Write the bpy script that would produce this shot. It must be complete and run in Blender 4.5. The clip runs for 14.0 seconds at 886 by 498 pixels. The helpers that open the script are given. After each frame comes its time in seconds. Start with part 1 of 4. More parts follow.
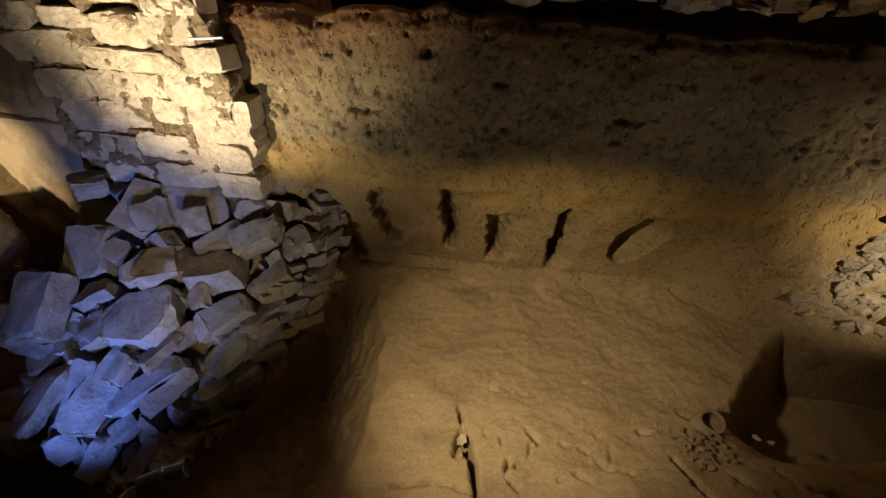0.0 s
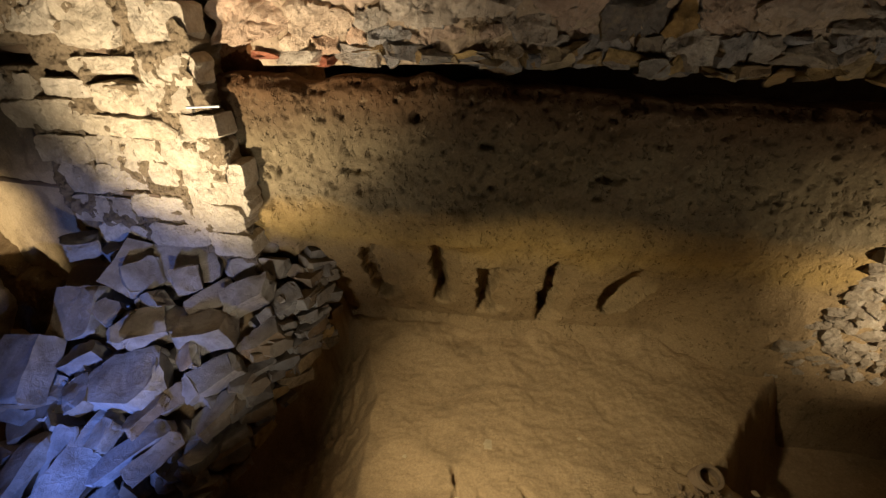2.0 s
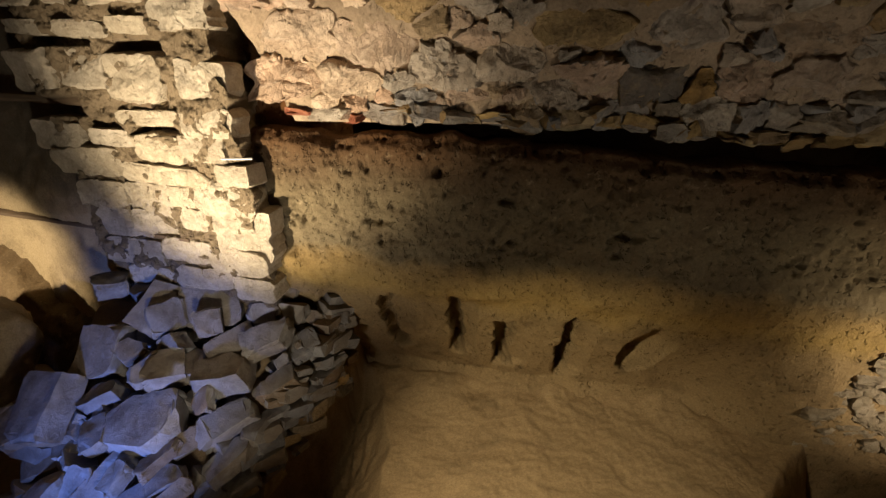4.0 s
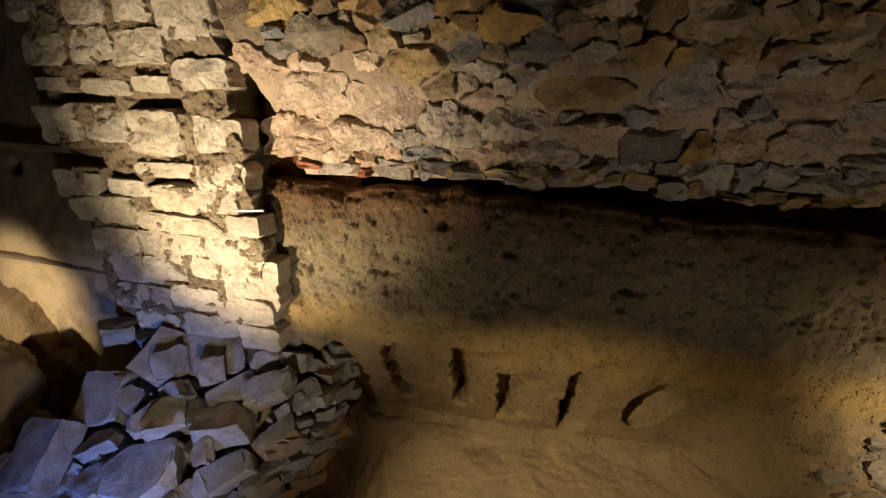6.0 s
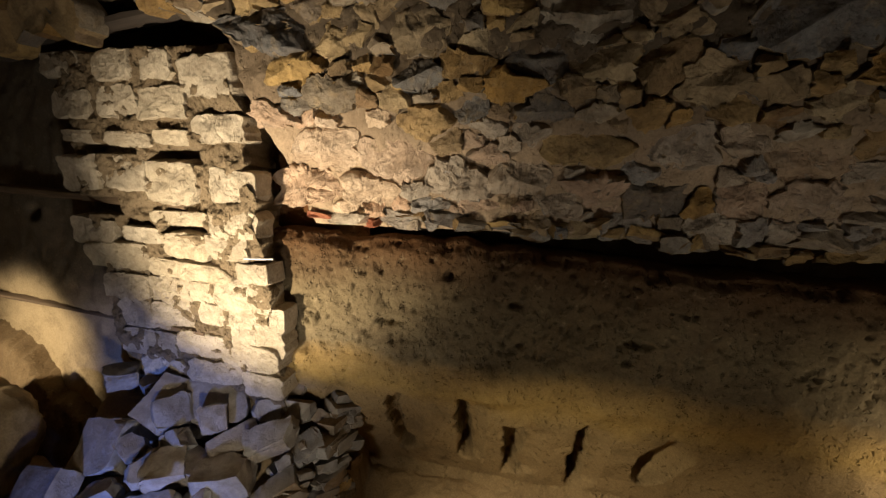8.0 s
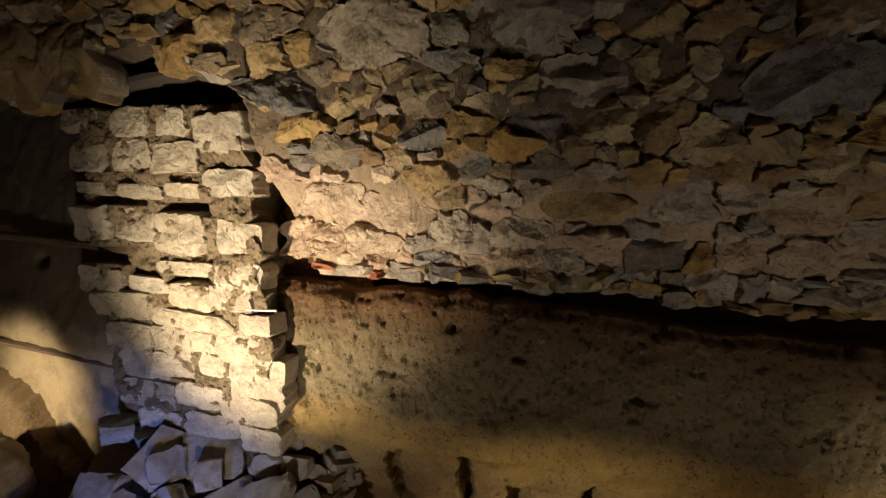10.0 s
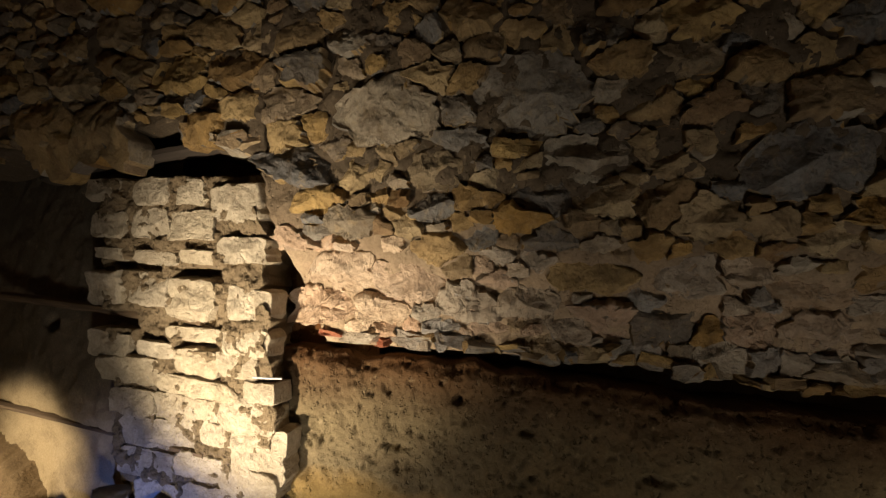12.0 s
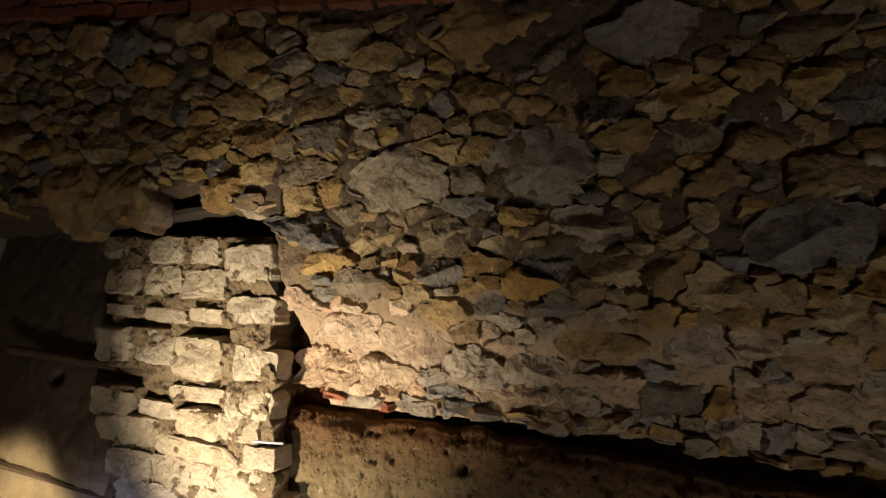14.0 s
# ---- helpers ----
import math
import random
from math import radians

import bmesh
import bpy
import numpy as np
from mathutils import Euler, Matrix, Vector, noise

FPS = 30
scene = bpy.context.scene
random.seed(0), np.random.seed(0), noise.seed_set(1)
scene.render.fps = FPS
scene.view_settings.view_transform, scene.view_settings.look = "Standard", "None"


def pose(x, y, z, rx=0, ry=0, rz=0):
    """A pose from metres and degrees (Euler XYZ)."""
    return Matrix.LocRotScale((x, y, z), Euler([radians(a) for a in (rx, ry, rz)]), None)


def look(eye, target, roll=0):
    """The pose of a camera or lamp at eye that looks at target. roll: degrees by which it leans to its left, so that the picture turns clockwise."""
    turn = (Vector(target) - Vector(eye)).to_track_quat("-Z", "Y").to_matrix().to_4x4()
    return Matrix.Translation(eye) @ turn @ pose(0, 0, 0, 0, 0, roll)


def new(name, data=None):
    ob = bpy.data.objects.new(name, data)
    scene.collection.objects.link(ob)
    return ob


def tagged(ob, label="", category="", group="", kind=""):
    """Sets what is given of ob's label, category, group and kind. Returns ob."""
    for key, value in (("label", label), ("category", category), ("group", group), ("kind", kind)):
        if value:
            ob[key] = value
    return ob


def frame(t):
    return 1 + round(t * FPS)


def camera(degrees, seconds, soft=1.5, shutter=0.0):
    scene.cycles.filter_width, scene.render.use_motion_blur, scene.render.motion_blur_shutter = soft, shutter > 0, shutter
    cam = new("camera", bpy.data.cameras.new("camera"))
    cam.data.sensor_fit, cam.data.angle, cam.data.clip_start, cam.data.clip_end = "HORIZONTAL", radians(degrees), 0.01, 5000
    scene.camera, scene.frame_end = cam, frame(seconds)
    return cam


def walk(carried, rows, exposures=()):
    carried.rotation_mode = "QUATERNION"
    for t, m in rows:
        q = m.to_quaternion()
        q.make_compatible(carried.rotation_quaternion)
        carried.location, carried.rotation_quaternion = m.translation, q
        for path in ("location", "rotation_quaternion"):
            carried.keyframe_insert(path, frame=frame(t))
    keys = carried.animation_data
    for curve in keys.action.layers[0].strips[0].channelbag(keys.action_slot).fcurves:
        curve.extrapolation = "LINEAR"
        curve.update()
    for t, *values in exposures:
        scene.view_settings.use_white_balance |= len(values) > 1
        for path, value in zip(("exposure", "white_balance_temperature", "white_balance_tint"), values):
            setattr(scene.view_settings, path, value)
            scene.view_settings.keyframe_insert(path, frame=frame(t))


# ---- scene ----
cam = camera(86.2, 14.0, soft=1.4)
METRES, EYE, TILT, LEAN, TURN = 0.42, 1.8, -27.0, 0.0, 0.0
ROWS = [
    (0.0, 0.0, 0.0, 0.0, 0.0, 0.0, -0.0),
    (0.5, -0.0006, -0.023, 0.0204, -0.16, 1.44, 0.49),
    (1.0, 0.0142, -0.0469, 0.0584, -0.42, 2.84, 0.8),
    (1.5, 0.0259, -0.0672, 0.0888, -0.63, 4.09, 0.74),
    (2.0, 0.0331, -0.0928, 0.1198, -0.83, 5.6, 0.97),
    (2.5, 0.0399, -0.1192, 0.1489, -0.53, 6.69, 0.65),
    (3.0, 0.0266, -0.1467, 0.1847, 0.08, 8.05, -0.01),
    (5.5, -0.0053, -0.2599, 0.3051, 1.23, 14.6, -1.73),
    (6.0, 0.002, -0.2981, 0.3337, 1.27, 15.92, -1.94),
    (6.5, -0.0079, -0.3266, 0.3495, 1.54, 17.06, -2.3),
    (7.0, -0.0175, -0.3554, 0.3691, 1.73, 18.44, -2.55),
    (7.5, -0.0159, -0.3764, 0.3888, 1.77, 19.42, -2.82),
    (8.0, -0.0121, -0.4066, 0.4127, 1.65, 20.97, -2.73),
    (10.5, -0.0145, -0.5279, 0.4982, 1.98, 28.29, -3.51),
    (11.0, -0.0231, -0.5679, 0.5072, 2.39, 30.5, -3.72),
    (11.5, -0.0269, -0.5992, 0.5176, 2.21, 32.2, -3.9),
    (12.0, -0.0313, -0.6341, 0.5321, 2.15, 33.72, -4.09),
    (12.5, -0.0337, -0.6679, 0.5365, 1.9, 35.14, -4.41),
    (13.0, -0.0398, -0.7068, 0.5365, 1.95, 36.85, -4.68),
    (13.5, -0.0388, -0.7342, 0.5389, 1.9, 38.38, -4.75),
    (14.0, -0.0499, -0.7664, 0.5532, 2.11, 40.59, -5.41),
]
walk(cam, [(t, pose(0, 0, EYE, TILT, LEAN, TURN) @ pose(METRES * x, METRES * y, METRES * z, 90 + pitch, roll, yaw)) for t, x, y, z, yaw, pitch, roll in ROWS],
     exposures=[(0.0, 0.05), (14.0, 0.05)])

# ---- light: lamps on the pit's rim and floor, all below or beside the walkway, and one added fill ----
world = bpy.data.worlds.new("cellar_dark")
world.use_nodes = True
world.node_tree.nodes["Background"].inputs[0].default_value = (0.02, 0.015, 0.01, 1)
world.node_tree.nodes["Background"].inputs[1].default_value = 0.2
scene.world = world


def spot(name, eye, target, watts, degrees, blend, colour, radius=0.03):
    data = bpy.data.lights.new(name, "SPOT")
    data.energy, data.spot_size, data.spot_blend = watts, radians(degrees), blend
    data.color, data.shadow_soft_size = colour, radius
    ob = new(name, data)
    ob.matrix_world = look(eye, target)
    return ob


WARM, AMBER, BLUE = (1.0, 0.825, 0.585), (1.0, 0.86, 0.58), (0.15, 0.27, 1.0)
spot("pier_spotlight", (-1.90, 1.12, 0.50), (-1.22, 2.6, 1.90), 690, 64, 1.0, WARM)
spot("floor_spotlight", (-0.48, 0.70, 1.42), (0.52, 2.22, -0.08), 205, 66, 1.0, AMBER, 0.04)
spot("alcove_spotlight", (-3.75, 1.2, 1.35), (-3.40, 3.4, 0.68), 470, 42, 1.0, WARM, 0.05)
spot("corner_spotlight", (3.2, 0.9, 0.5), (2.90, 2.6, 0.85), 255, 77, 1.0, WARM)
spot("wall_uplight", (1.4, 0.2, -0.10), (0.95, 1.7, 3.20), 155, 98, 1.0, (1.0, 0.89, 0.73), 0.05)
# added fill that brightens the pile and pier; no known lamp stands here
spot("pile_fill", (-0.95, 1.0, 0.22), (-1.35, 2.0, 1.1), 68, 120, 1.0, (1.0, 0.90, 0.76), 0.08)
spot("rubble_spotlight", (-1.85, 0.85, -0.12), (-1.86, 2.30, 0.2), 175, 58, 1.0, BLUE, 0.03)


# ---- materials ----
def link_nodes(name):
    m = bpy.data.materials.new(name)
    m.use_nodes = True
    t = m.node_tree
    return m, t, t.nodes["Principled BSDF"]


def node(t, kind, **values):
    n = t.nodes.new(kind)
    for k, v in values.items():
        if k in n.inputs:
            n.inputs[k].default_value = v
    return n


def ramp(t, source, stops):
    n = t.nodes.new("ShaderNodeValToRGB")
    while len(n.color_ramp.elements) < len(stops):
        n.color_ramp.elements.new(0.5)
    for e, (p, c) in zip(n.color_ramp.elements, stops):
        e.position, e.color = p, (*c, 1) if len(c) == 3 else c
    t.links.new(source, n.inputs[0])
    return n.outputs[0]


def mix(t, a, b, factor, blend="MIX"):
    n = t.nodes.new("ShaderNodeMix")
    n.data_type, n.blend_type = "RGBA", blend
    for slot, v in ((0, factor), (6, a), (7, b)):
        if isinstance(v, (int, float)):
            n.inputs[slot].default_value = v
        elif isinstance(v, tuple):
            n.inputs[slot].default_value = (*v, 1)
        else:
            t.links.new(v, n.inputs[slot])
    return n.outputs[2]


def noise_node(t, co, scale, detail=6, rough=0.6, distort=0.0):
    n = node(t, "ShaderNodeTexNoise", Scale=scale, Detail=detail, Roughness=rough, Distortion=distort)
    t.links.new(co, n.inputs["Vector"])
    return n.outputs["Fac"]


def bump(t, bsdf, layers):
    """layers: (height socket, strength, distance), chained."""
    last = None
    for h, s, d in layers:
        n = node(t, "ShaderNodeBump", Strength=s, Distance=d)
        t.links.new(h, n.inputs["Height"])
        if last:
            t.links.new(last, n.inputs["Normal"])
        last = n.outputs[0]
    t.links.new(last, bsdf.inputs["Normal"])


def stone_material(name, palette, vein=(0.62, 0.56, 0.46), rough=0.85, dirt=(0.10, 0.075, 0.05), dirt_amount=0.55, flecks=0.5, relief=1.0):
    """Broken stone: each piece takes its own tone from the palette, with stains, veins and grain."""
    m, t, b = link_nodes(name)
    info = t.nodes.new("ShaderNodeObjectInfo")
    island = t.nodes.new("ShaderNodeNewGeometry")
    co = t.nodes.new("ShaderNodeTexCoord").outputs["Object"]
    pos = island.outputs["Position"]
    pick = node(t, "ShaderNodeMath")
    pick.operation = "ADD"
    t.links.new(info.outputs["Random"], pick.inputs[0])
    t.links.new(island.outputs["Random Per Island"], pick.inputs[1])
    frac = node(t, "ShaderNodeMath")
    frac.operation = "FRACT"
    t.links.new(pick.outputs[0], frac.inputs[0])
    base = ramp(t, frac.outputs[0], [(i / max(1, len(palette) - 1), c) for i, c in enumerate(palette)])
    broad = noise_node(t, pos, 7, 5, 0.65, 0.6)
    fine = noise_node(t, pos, 55, 8, 0.7)
    col = mix(t, base, vein, ramp(t, noise_node(t, pos, 16, 6, 0.65, 0.5), [(0.52, (0, 0, 0)), (0.70, (0.45, 0.45, 0.45))]))
    col = mix(t, col, dirt, ramp(t, broad, [(0.42, (0, 0, 0)), (0.72, (dirt_amount,) * 3)]))
    col = mix(t, col, ramp(t, fine, [(0.25, (0.55, 0.52, 0.48)), (0.7, (1.15, 1.12, 1.08))]), 0.6 * relief, "MULTIPLY")
    col = mix(t, col, (0.66, 0.60, 0.50), ramp(t, noise_node(t, pos, 42, 5, 0.8, 0.8), [(0.60, (0, 0, 0)), (0.72, (flecks,) * 3)]))
    t.links.new(col, b.inputs["Base Color"])
    b.inputs["Roughness"].default_value = rough
    b.inputs["Specular IOR Level"].default_value = 0.25
    ridges = t.nodes.new("ShaderNodeTexNoise")
    ridges.noise_type = "RIDGED_MULTIFRACTAL"
    ridges.inputs["Scale"].default_value, ridges.inputs["Detail"].default_value = 7.0, 6.0
    t.links.new(pos, ridges.inputs["Vector"])
    bump(t, b, [(ridges.outputs["Fac"], 0.6 * relief, 0.022), (noise_node(t, pos, 22, 8, 0.7, 0.6), relief, 0.035), (fine, 0.6 * relief, 0.007)])
    return m


def earth_material(name, bands, pores=1.0, rough=0.95, lumps=0.6, grain=0.6, cracks=0.0):
    """Earth, mortar or plaster; bands: (height in metres, colour) from the bottom up; their edges waver."""
    m, t, b = link_nodes(name)
    pos = t.nodes.new("ShaderNodeNewGeometry").outputs["Position"]
    sep = t.nodes.new("ShaderNodeSeparateXYZ")
    t.links.new(pos, sep.inputs[0])
    wav = noise_node(t, pos, 2.3, 4, 0.6)
    h = node(t, "ShaderNodeMath")
    h.operation = "MULTIPLY_ADD"
    h.inputs[1].default_value = 0.28
    t.links.new(wav, h.inputs[0])
    t.links.new(sep.outputs[2], h.inputs[2])
    slope = node(t, "ShaderNodeMath")
    slope.operation = "MULTIPLY_ADD"
    slope.inputs[1].default_value = 0.05
    t.links.new(sep.outputs[0], slope.inputs[0])
    t.links.new(h.outputs[0], slope.inputs[2])
    low, high = bands[0][0], bands[-1][0]
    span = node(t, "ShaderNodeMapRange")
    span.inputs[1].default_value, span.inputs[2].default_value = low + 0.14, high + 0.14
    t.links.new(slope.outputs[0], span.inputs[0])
    col = ramp(t, span.outputs[0], [((z - low) / (high - low), c) for z, c in bands])
    broad = noise_node(t, pos, 4, 6, 0.65, 0.4)
    fine = noise_node(t, pos, 70, 8, 0.75)
    mid = noise_node(t, pos, 18, 7, 0.7)
    col = mix(t, col, (0.085, 0.058, 0.034), ramp(t, broad, [(0.5, (0, 0, 0)), (0.78, (0.6, 0.6, 0.6))]))
    col = mix(t, col, (0.50, 0.40, 0.26), ramp(t, mid, [(0.58, (0, 0, 0)), (0.75, (0.4, 0.4, 0.4))]))
    col = mix(t, col, ramp(t, fine, [(0.28, (0.5, 0.47, 0.43)), (0.68, (1.15, 1.12, 1.08))]), 0.7, "MULTIPLY")
    cells = node(t, "ShaderNodeTexVoronoi", Scale=32, Randomness=1.0)
    stretch = node(t, "ShaderNodeMapping")
    stretch.inputs["Scale"].default_value = (1, 1, 0.8)
    warp = node(t, "ShaderNodeVectorMath", Scale=0.05)
    warp.operation = "MULTIPLY_ADD"
    tint = t.nodes.new("ShaderNodeTexNoise")
    tint.inputs["Scale"].default_value = 30
    t.links.new(pos, tint.inputs["Vector"])
    t.links.new(tint.outputs["Color"], warp.inputs[0])
    warp.inputs[1].default_value = (0.05, 0.05, 0.05)
    t.links.new(pos, warp.inputs[2])
    t.links.new(warp.outputs[0], stretch.inputs["Vector"])
    t.links.new(stretch.outputs[0], cells.inputs["Vector"])
    pit = ramp(t, cells.outputs["Distance"], [(0.12, (0, 0, 0)), (0.34, (1, 1, 1))])
    where = ramp(t, noise_node(t, pos, 9, 3, 0.6), [(0.42, (1, 1, 1)), (0.54, (0, 0, 0))])
    pit = mix(t, pit, (1.0, 1.0, 1.0), where)
    t.links.new(col, b.inputs["Base Color"])
    b.inputs["Roughness"].default_value = rough
    b.inputs["Specular IOR Level"].default_value = 0.15
    layers = [(mid, lumps, 0.03), (pit, 0.7 * pores, 0.03), (fine, grain, 0.007)]
    if cracks:
        edge = node(t, "ShaderNodeTexVoronoi", Scale=10, Randomness=1.0)
        edge.feature = "DISTANCE_TO_EDGE"
        t.links.new(warp.outputs[0], edge.inputs["Vector"])
        line = ramp(t, edge.outputs["Distance"], [(0.0, (0, 0, 0)), (0.03, (1, 1, 1))])
        patch = ramp(t, noise_node(t, pos, 2.6, 3, 0.6), [(0.54, (1, 1, 1)), (0.62, (0, 0, 0))])
        layers.append((mix(t, line, (1.0, 1.0, 1.0), patch), cracks, 0.02))
    bump(t, b, layers)
    return m


def plain_material(name, colour, rough, metal=0.0, scale=30, vary=0.35, relief=0.003):
    m, t, b = link_nodes(name)
    pos = t.nodes.new("ShaderNodeNewGeometry").outputs["Position"]
    n = noise_node(t, pos, scale, 6, 0.65)
    dark = tuple(c * (1 - vary) for c in colour)
    t.links.new(ramp(t, n, [(0.3, dark), (0.7, colour)]), b.inputs["Base Color"])
    b.inputs["Roughness"].default_value, b.inputs["Metallic"].default_value = rough, metal
    bump(t, b, [(n, 0.4, relief)])
    return m


def timber_material(name, light, dark):
    m, t, b = link_nodes(name)
    pos = t.nodes.new("ShaderNodeTexCoord").outputs["Object"]
    grain = node(t, "ShaderNodeMapping")
    grain.inputs["Scale"].default_value = (1.5, 30, 30)
    t.links.new(pos, grain.inputs["Vector"])
    n = noise_node(t, grain.outputs[0], 2.0, 8, 0.7, 0.6)
    t.links.new(ramp(t, n, [(0.3, dark), (0.7, light)]), b.inputs["Base Color"])
    b.inputs["Roughness"].default_value = 0.85
    bump(t, b, [(n, 0.7, 0.006)])
    return m


# yellow around 0.9 m, then darker towards the top
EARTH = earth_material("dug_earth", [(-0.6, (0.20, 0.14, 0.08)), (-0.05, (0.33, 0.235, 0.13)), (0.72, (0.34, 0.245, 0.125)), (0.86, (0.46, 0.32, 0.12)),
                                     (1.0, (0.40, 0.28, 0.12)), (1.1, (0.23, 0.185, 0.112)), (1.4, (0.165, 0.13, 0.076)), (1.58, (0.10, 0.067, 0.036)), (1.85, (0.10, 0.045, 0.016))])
# shadow at the alcove's foot, put into a darker earth colour
SHADE_EARTH = earth_material("shade_brown", [(-0.6, (0.12, 0.085, 0.05)), (0.4, (0.17, 0.12, 0.065)), (1.0, (0.19, 0.135, 0.075))], pores=0.6, cracks=0.5)
FLOOR_EARTH = earth_material("trodden_earth", [(-0.6, (0.25, 0.175, 0.10)), (-0.1, (0.36, 0.255, 0.142)), (0.4, (0.36, 0.26, 0.145))], pores=0.25, lumps=0.28, grain=0.45, cracks=0.4)
LIMESTONE = stone_material("rubble_limestone", [(0.42, 0.29, 0.13), (0.26, 0.19, 0.11), (0.46, 0.36, 0.22), (0.40, 0.24, 0.07), (0.17, 0.16, 0.15), (0.50, 0.35, 0.14),
                                                (0.22, 0.13, 0.055), (0.44, 0.39, 0.31), (0.15, 0.155, 0.165), (0.45, 0.31, 0.13), (0.46, 0.38, 0.25)], vein=(0.46, 0.34, 0.18), dirt=(0.07, 0.042, 0.02), dirt_amount=0.7, flecks=0.15)
LIMED = stone_material("limed_rubble", [(0.46, 0.40, 0.32), (0.38, 0.33, 0.27), (0.50, 0.41, 0.31), (0.31, 0.30, 0.29), (0.44, 0.36, 0.27), (0.50, 0.36, 0.26), (0.36, 0.27, 0.16)], vein=(0.56, 0.50, 0.42), dirt=(0.12, 0.085, 0.055), dirt_amount=0.6, flecks=0.4)
CREAM = stone_material("cream_rubble", [(0.60, 0.47, 0.34), (0.54, 0.42, 0.31), (0.62, 0.50, 0.38), (0.56, 0.38, 0.26), (0.50, 0.42, 0.33)], vein=(0.66, 0.56, 0.45), dirt=(0.30, 0.20, 0.12), dirt_amount=0.5, flecks=0.3)
MARL = stone_material("pale_marl", [(0.52, 0.45, 0.34), (0.58, 0.51, 0.40), (0.46, 0.40, 0.31), (0.55, 0.47, 0.34)], vein=(0.66, 0.59, 0.48), dirt=(0.22, 0.17, 0.11), dirt_amount=0.6)
CORNER_STONE = stone_material("weathered_flags", [(0.42, 0.35, 0.25), (0.34, 0.28, 0.20), (0.48, 0.41, 0.31), (0.30, 0.24, 0.16)], dirt=(0.14, 0.10, 0.06), dirt_amount=0.6)
SLATE = stone_material("grey_slabs", [(0.30, 0.28, 0.25), (0.22, 0.21, 0.20), (0.34, 0.31, 0.27), (0.25, 0.21, 0.16), (0.22, 0.15, 0.085)], vein=(0.40, 0.37, 0.32), dirt=(0.09, 0.065, 0.042), dirt_amount=0.7, flecks=0.05, relief=0.5)
# palest near 1.8 m, much darker from 2.8 m up
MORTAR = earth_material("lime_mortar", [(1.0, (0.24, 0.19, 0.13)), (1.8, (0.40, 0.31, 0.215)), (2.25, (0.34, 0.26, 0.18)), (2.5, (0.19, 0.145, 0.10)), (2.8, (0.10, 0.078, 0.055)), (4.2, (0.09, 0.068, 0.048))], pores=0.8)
PIER_MORTAR = earth_material("pier_mortar", [(0.8, (0.20, 0.155, 0.10)), (2.0, (0.22, 0.17, 0.11)), (3.0, (0.17, 0.13, 0.085))], pores=1.4, lumps=1.0, grain=1.0)
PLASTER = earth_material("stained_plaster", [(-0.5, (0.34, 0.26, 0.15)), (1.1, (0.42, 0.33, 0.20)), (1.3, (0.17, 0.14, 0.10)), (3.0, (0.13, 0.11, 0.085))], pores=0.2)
BRICK = stone_material("red_brick", [(0.33, 0.10, 0.05), (0.27, 0.09, 0.05), (0.38, 0.14, 0.07)], vein=(0.42, 0.30, 0.22), dirt_amount=0.4)
TIMBER = timber_material("old_timber", (0.17, 0.115, 0.065), (0.07, 0.045, 0.027))
CHARRED = timber_material("black_timber", (0.05, 0.035, 0.025), (0.015, 0.011, 0.008))
PEBBLE = plain_material("clayey_pebble", (0.44, 0.34, 0.20), 0.9)
CLAY = plain_material("fired_clay", (0.26, 0.175, 0.10), 0.8)
BLACK = plain_material("black_paint", (0.004, 0.004, 0.005), 0.7)
ALUMINIUM = plain_material("anodised_metal", (0.30, 0.31, 0.34), 0.3, 0.8)
CABLE = plain_material("white_cable", (0.55, 0.55, 0.55), 0.5)
DARK_ROOM = earth_material("cellar_plaster", [(-1, (0.50, 0.43, 0.33)), (5, (0.55, 0.48, 0.38))], pores=0.3)


# ---- helpers for meshes ----
def hash01(ix, iy, seed):
    h = (ix.astype(np.int64) * 374761393 + iy.astype(np.int64) * 668265263 + seed * 974634777) & 0xFFFFFFFF
    h = ((h ^ (h >> 13)) * 1274126177) & 0xFFFFFFFF
    return ((h ^ (h >> 16)) & 0xFFFF) / 65535.0


def value_noise(x, y, seed):
    ix, iy = np.floor(x), np.floor(y)
    fx, fy = x - ix, y - iy
    ux, uy = fx * fx * (3 - 2 * fx), fy * fy * (3 - 2 * fy)
    a, b = hash01(ix, iy, seed), hash01(ix + 1, iy, seed)
    c, d = hash01(ix, iy + 1, seed), hash01(ix + 1, iy + 1, seed)
    return (a * (1 - ux) + b * ux) * (1 - uy) + (c * (1 - ux) + d * ux) * uy - 0.5


def fbm(x, y, scale, seed, octaves=5, gain=0.5):
    total, amp = np.zeros_like(x), 1.0
    for k in range(octaves):
        total += amp * value_noise(x * scale + 17 * k, y * scale - 9 * k, seed + k)
        scale, amp = scale * 2.07, amp * gain
    return total


def smooth(x, a, b):
    u = np.clip((x - a) / (b - a), 0, 1)
    return u * u * (3 - 2 * u)


def sheet(name, X, Y, Z, material, flip=False):
    """A grid of points as one smooth mesh."""
    n, m = X.shape
    verts = np.stack([X, Y, Z], -1).reshape(-1, 3)
    i = np.arange(n * m).reshape(n, m)
    quads = np.stack([i[:-1, :-1], i[:-1, 1:], i[1:, 1:], i[1:, :-1]], -1).reshape(-1, 4)
    if flip:
        quads = quads[:, ::-1]
    me = bpy.data.meshes.new(name)
    me.from_pydata(verts.tolist(), [], quads.tolist())
    me.polygons.foreach_set("use_smooth", [True] * len(me.polygons))
    me.materials.append(material)
    return new(name, me)


def part(name, bm, material, parent=None, label=""):
    me = bpy.data.meshes.new(name)
    bm.to_mesh(me)
    bm.free()
    me.materials.append(material)
    ob = new(name, me)
    ob.parent = parent
    return tagged(ob, label)


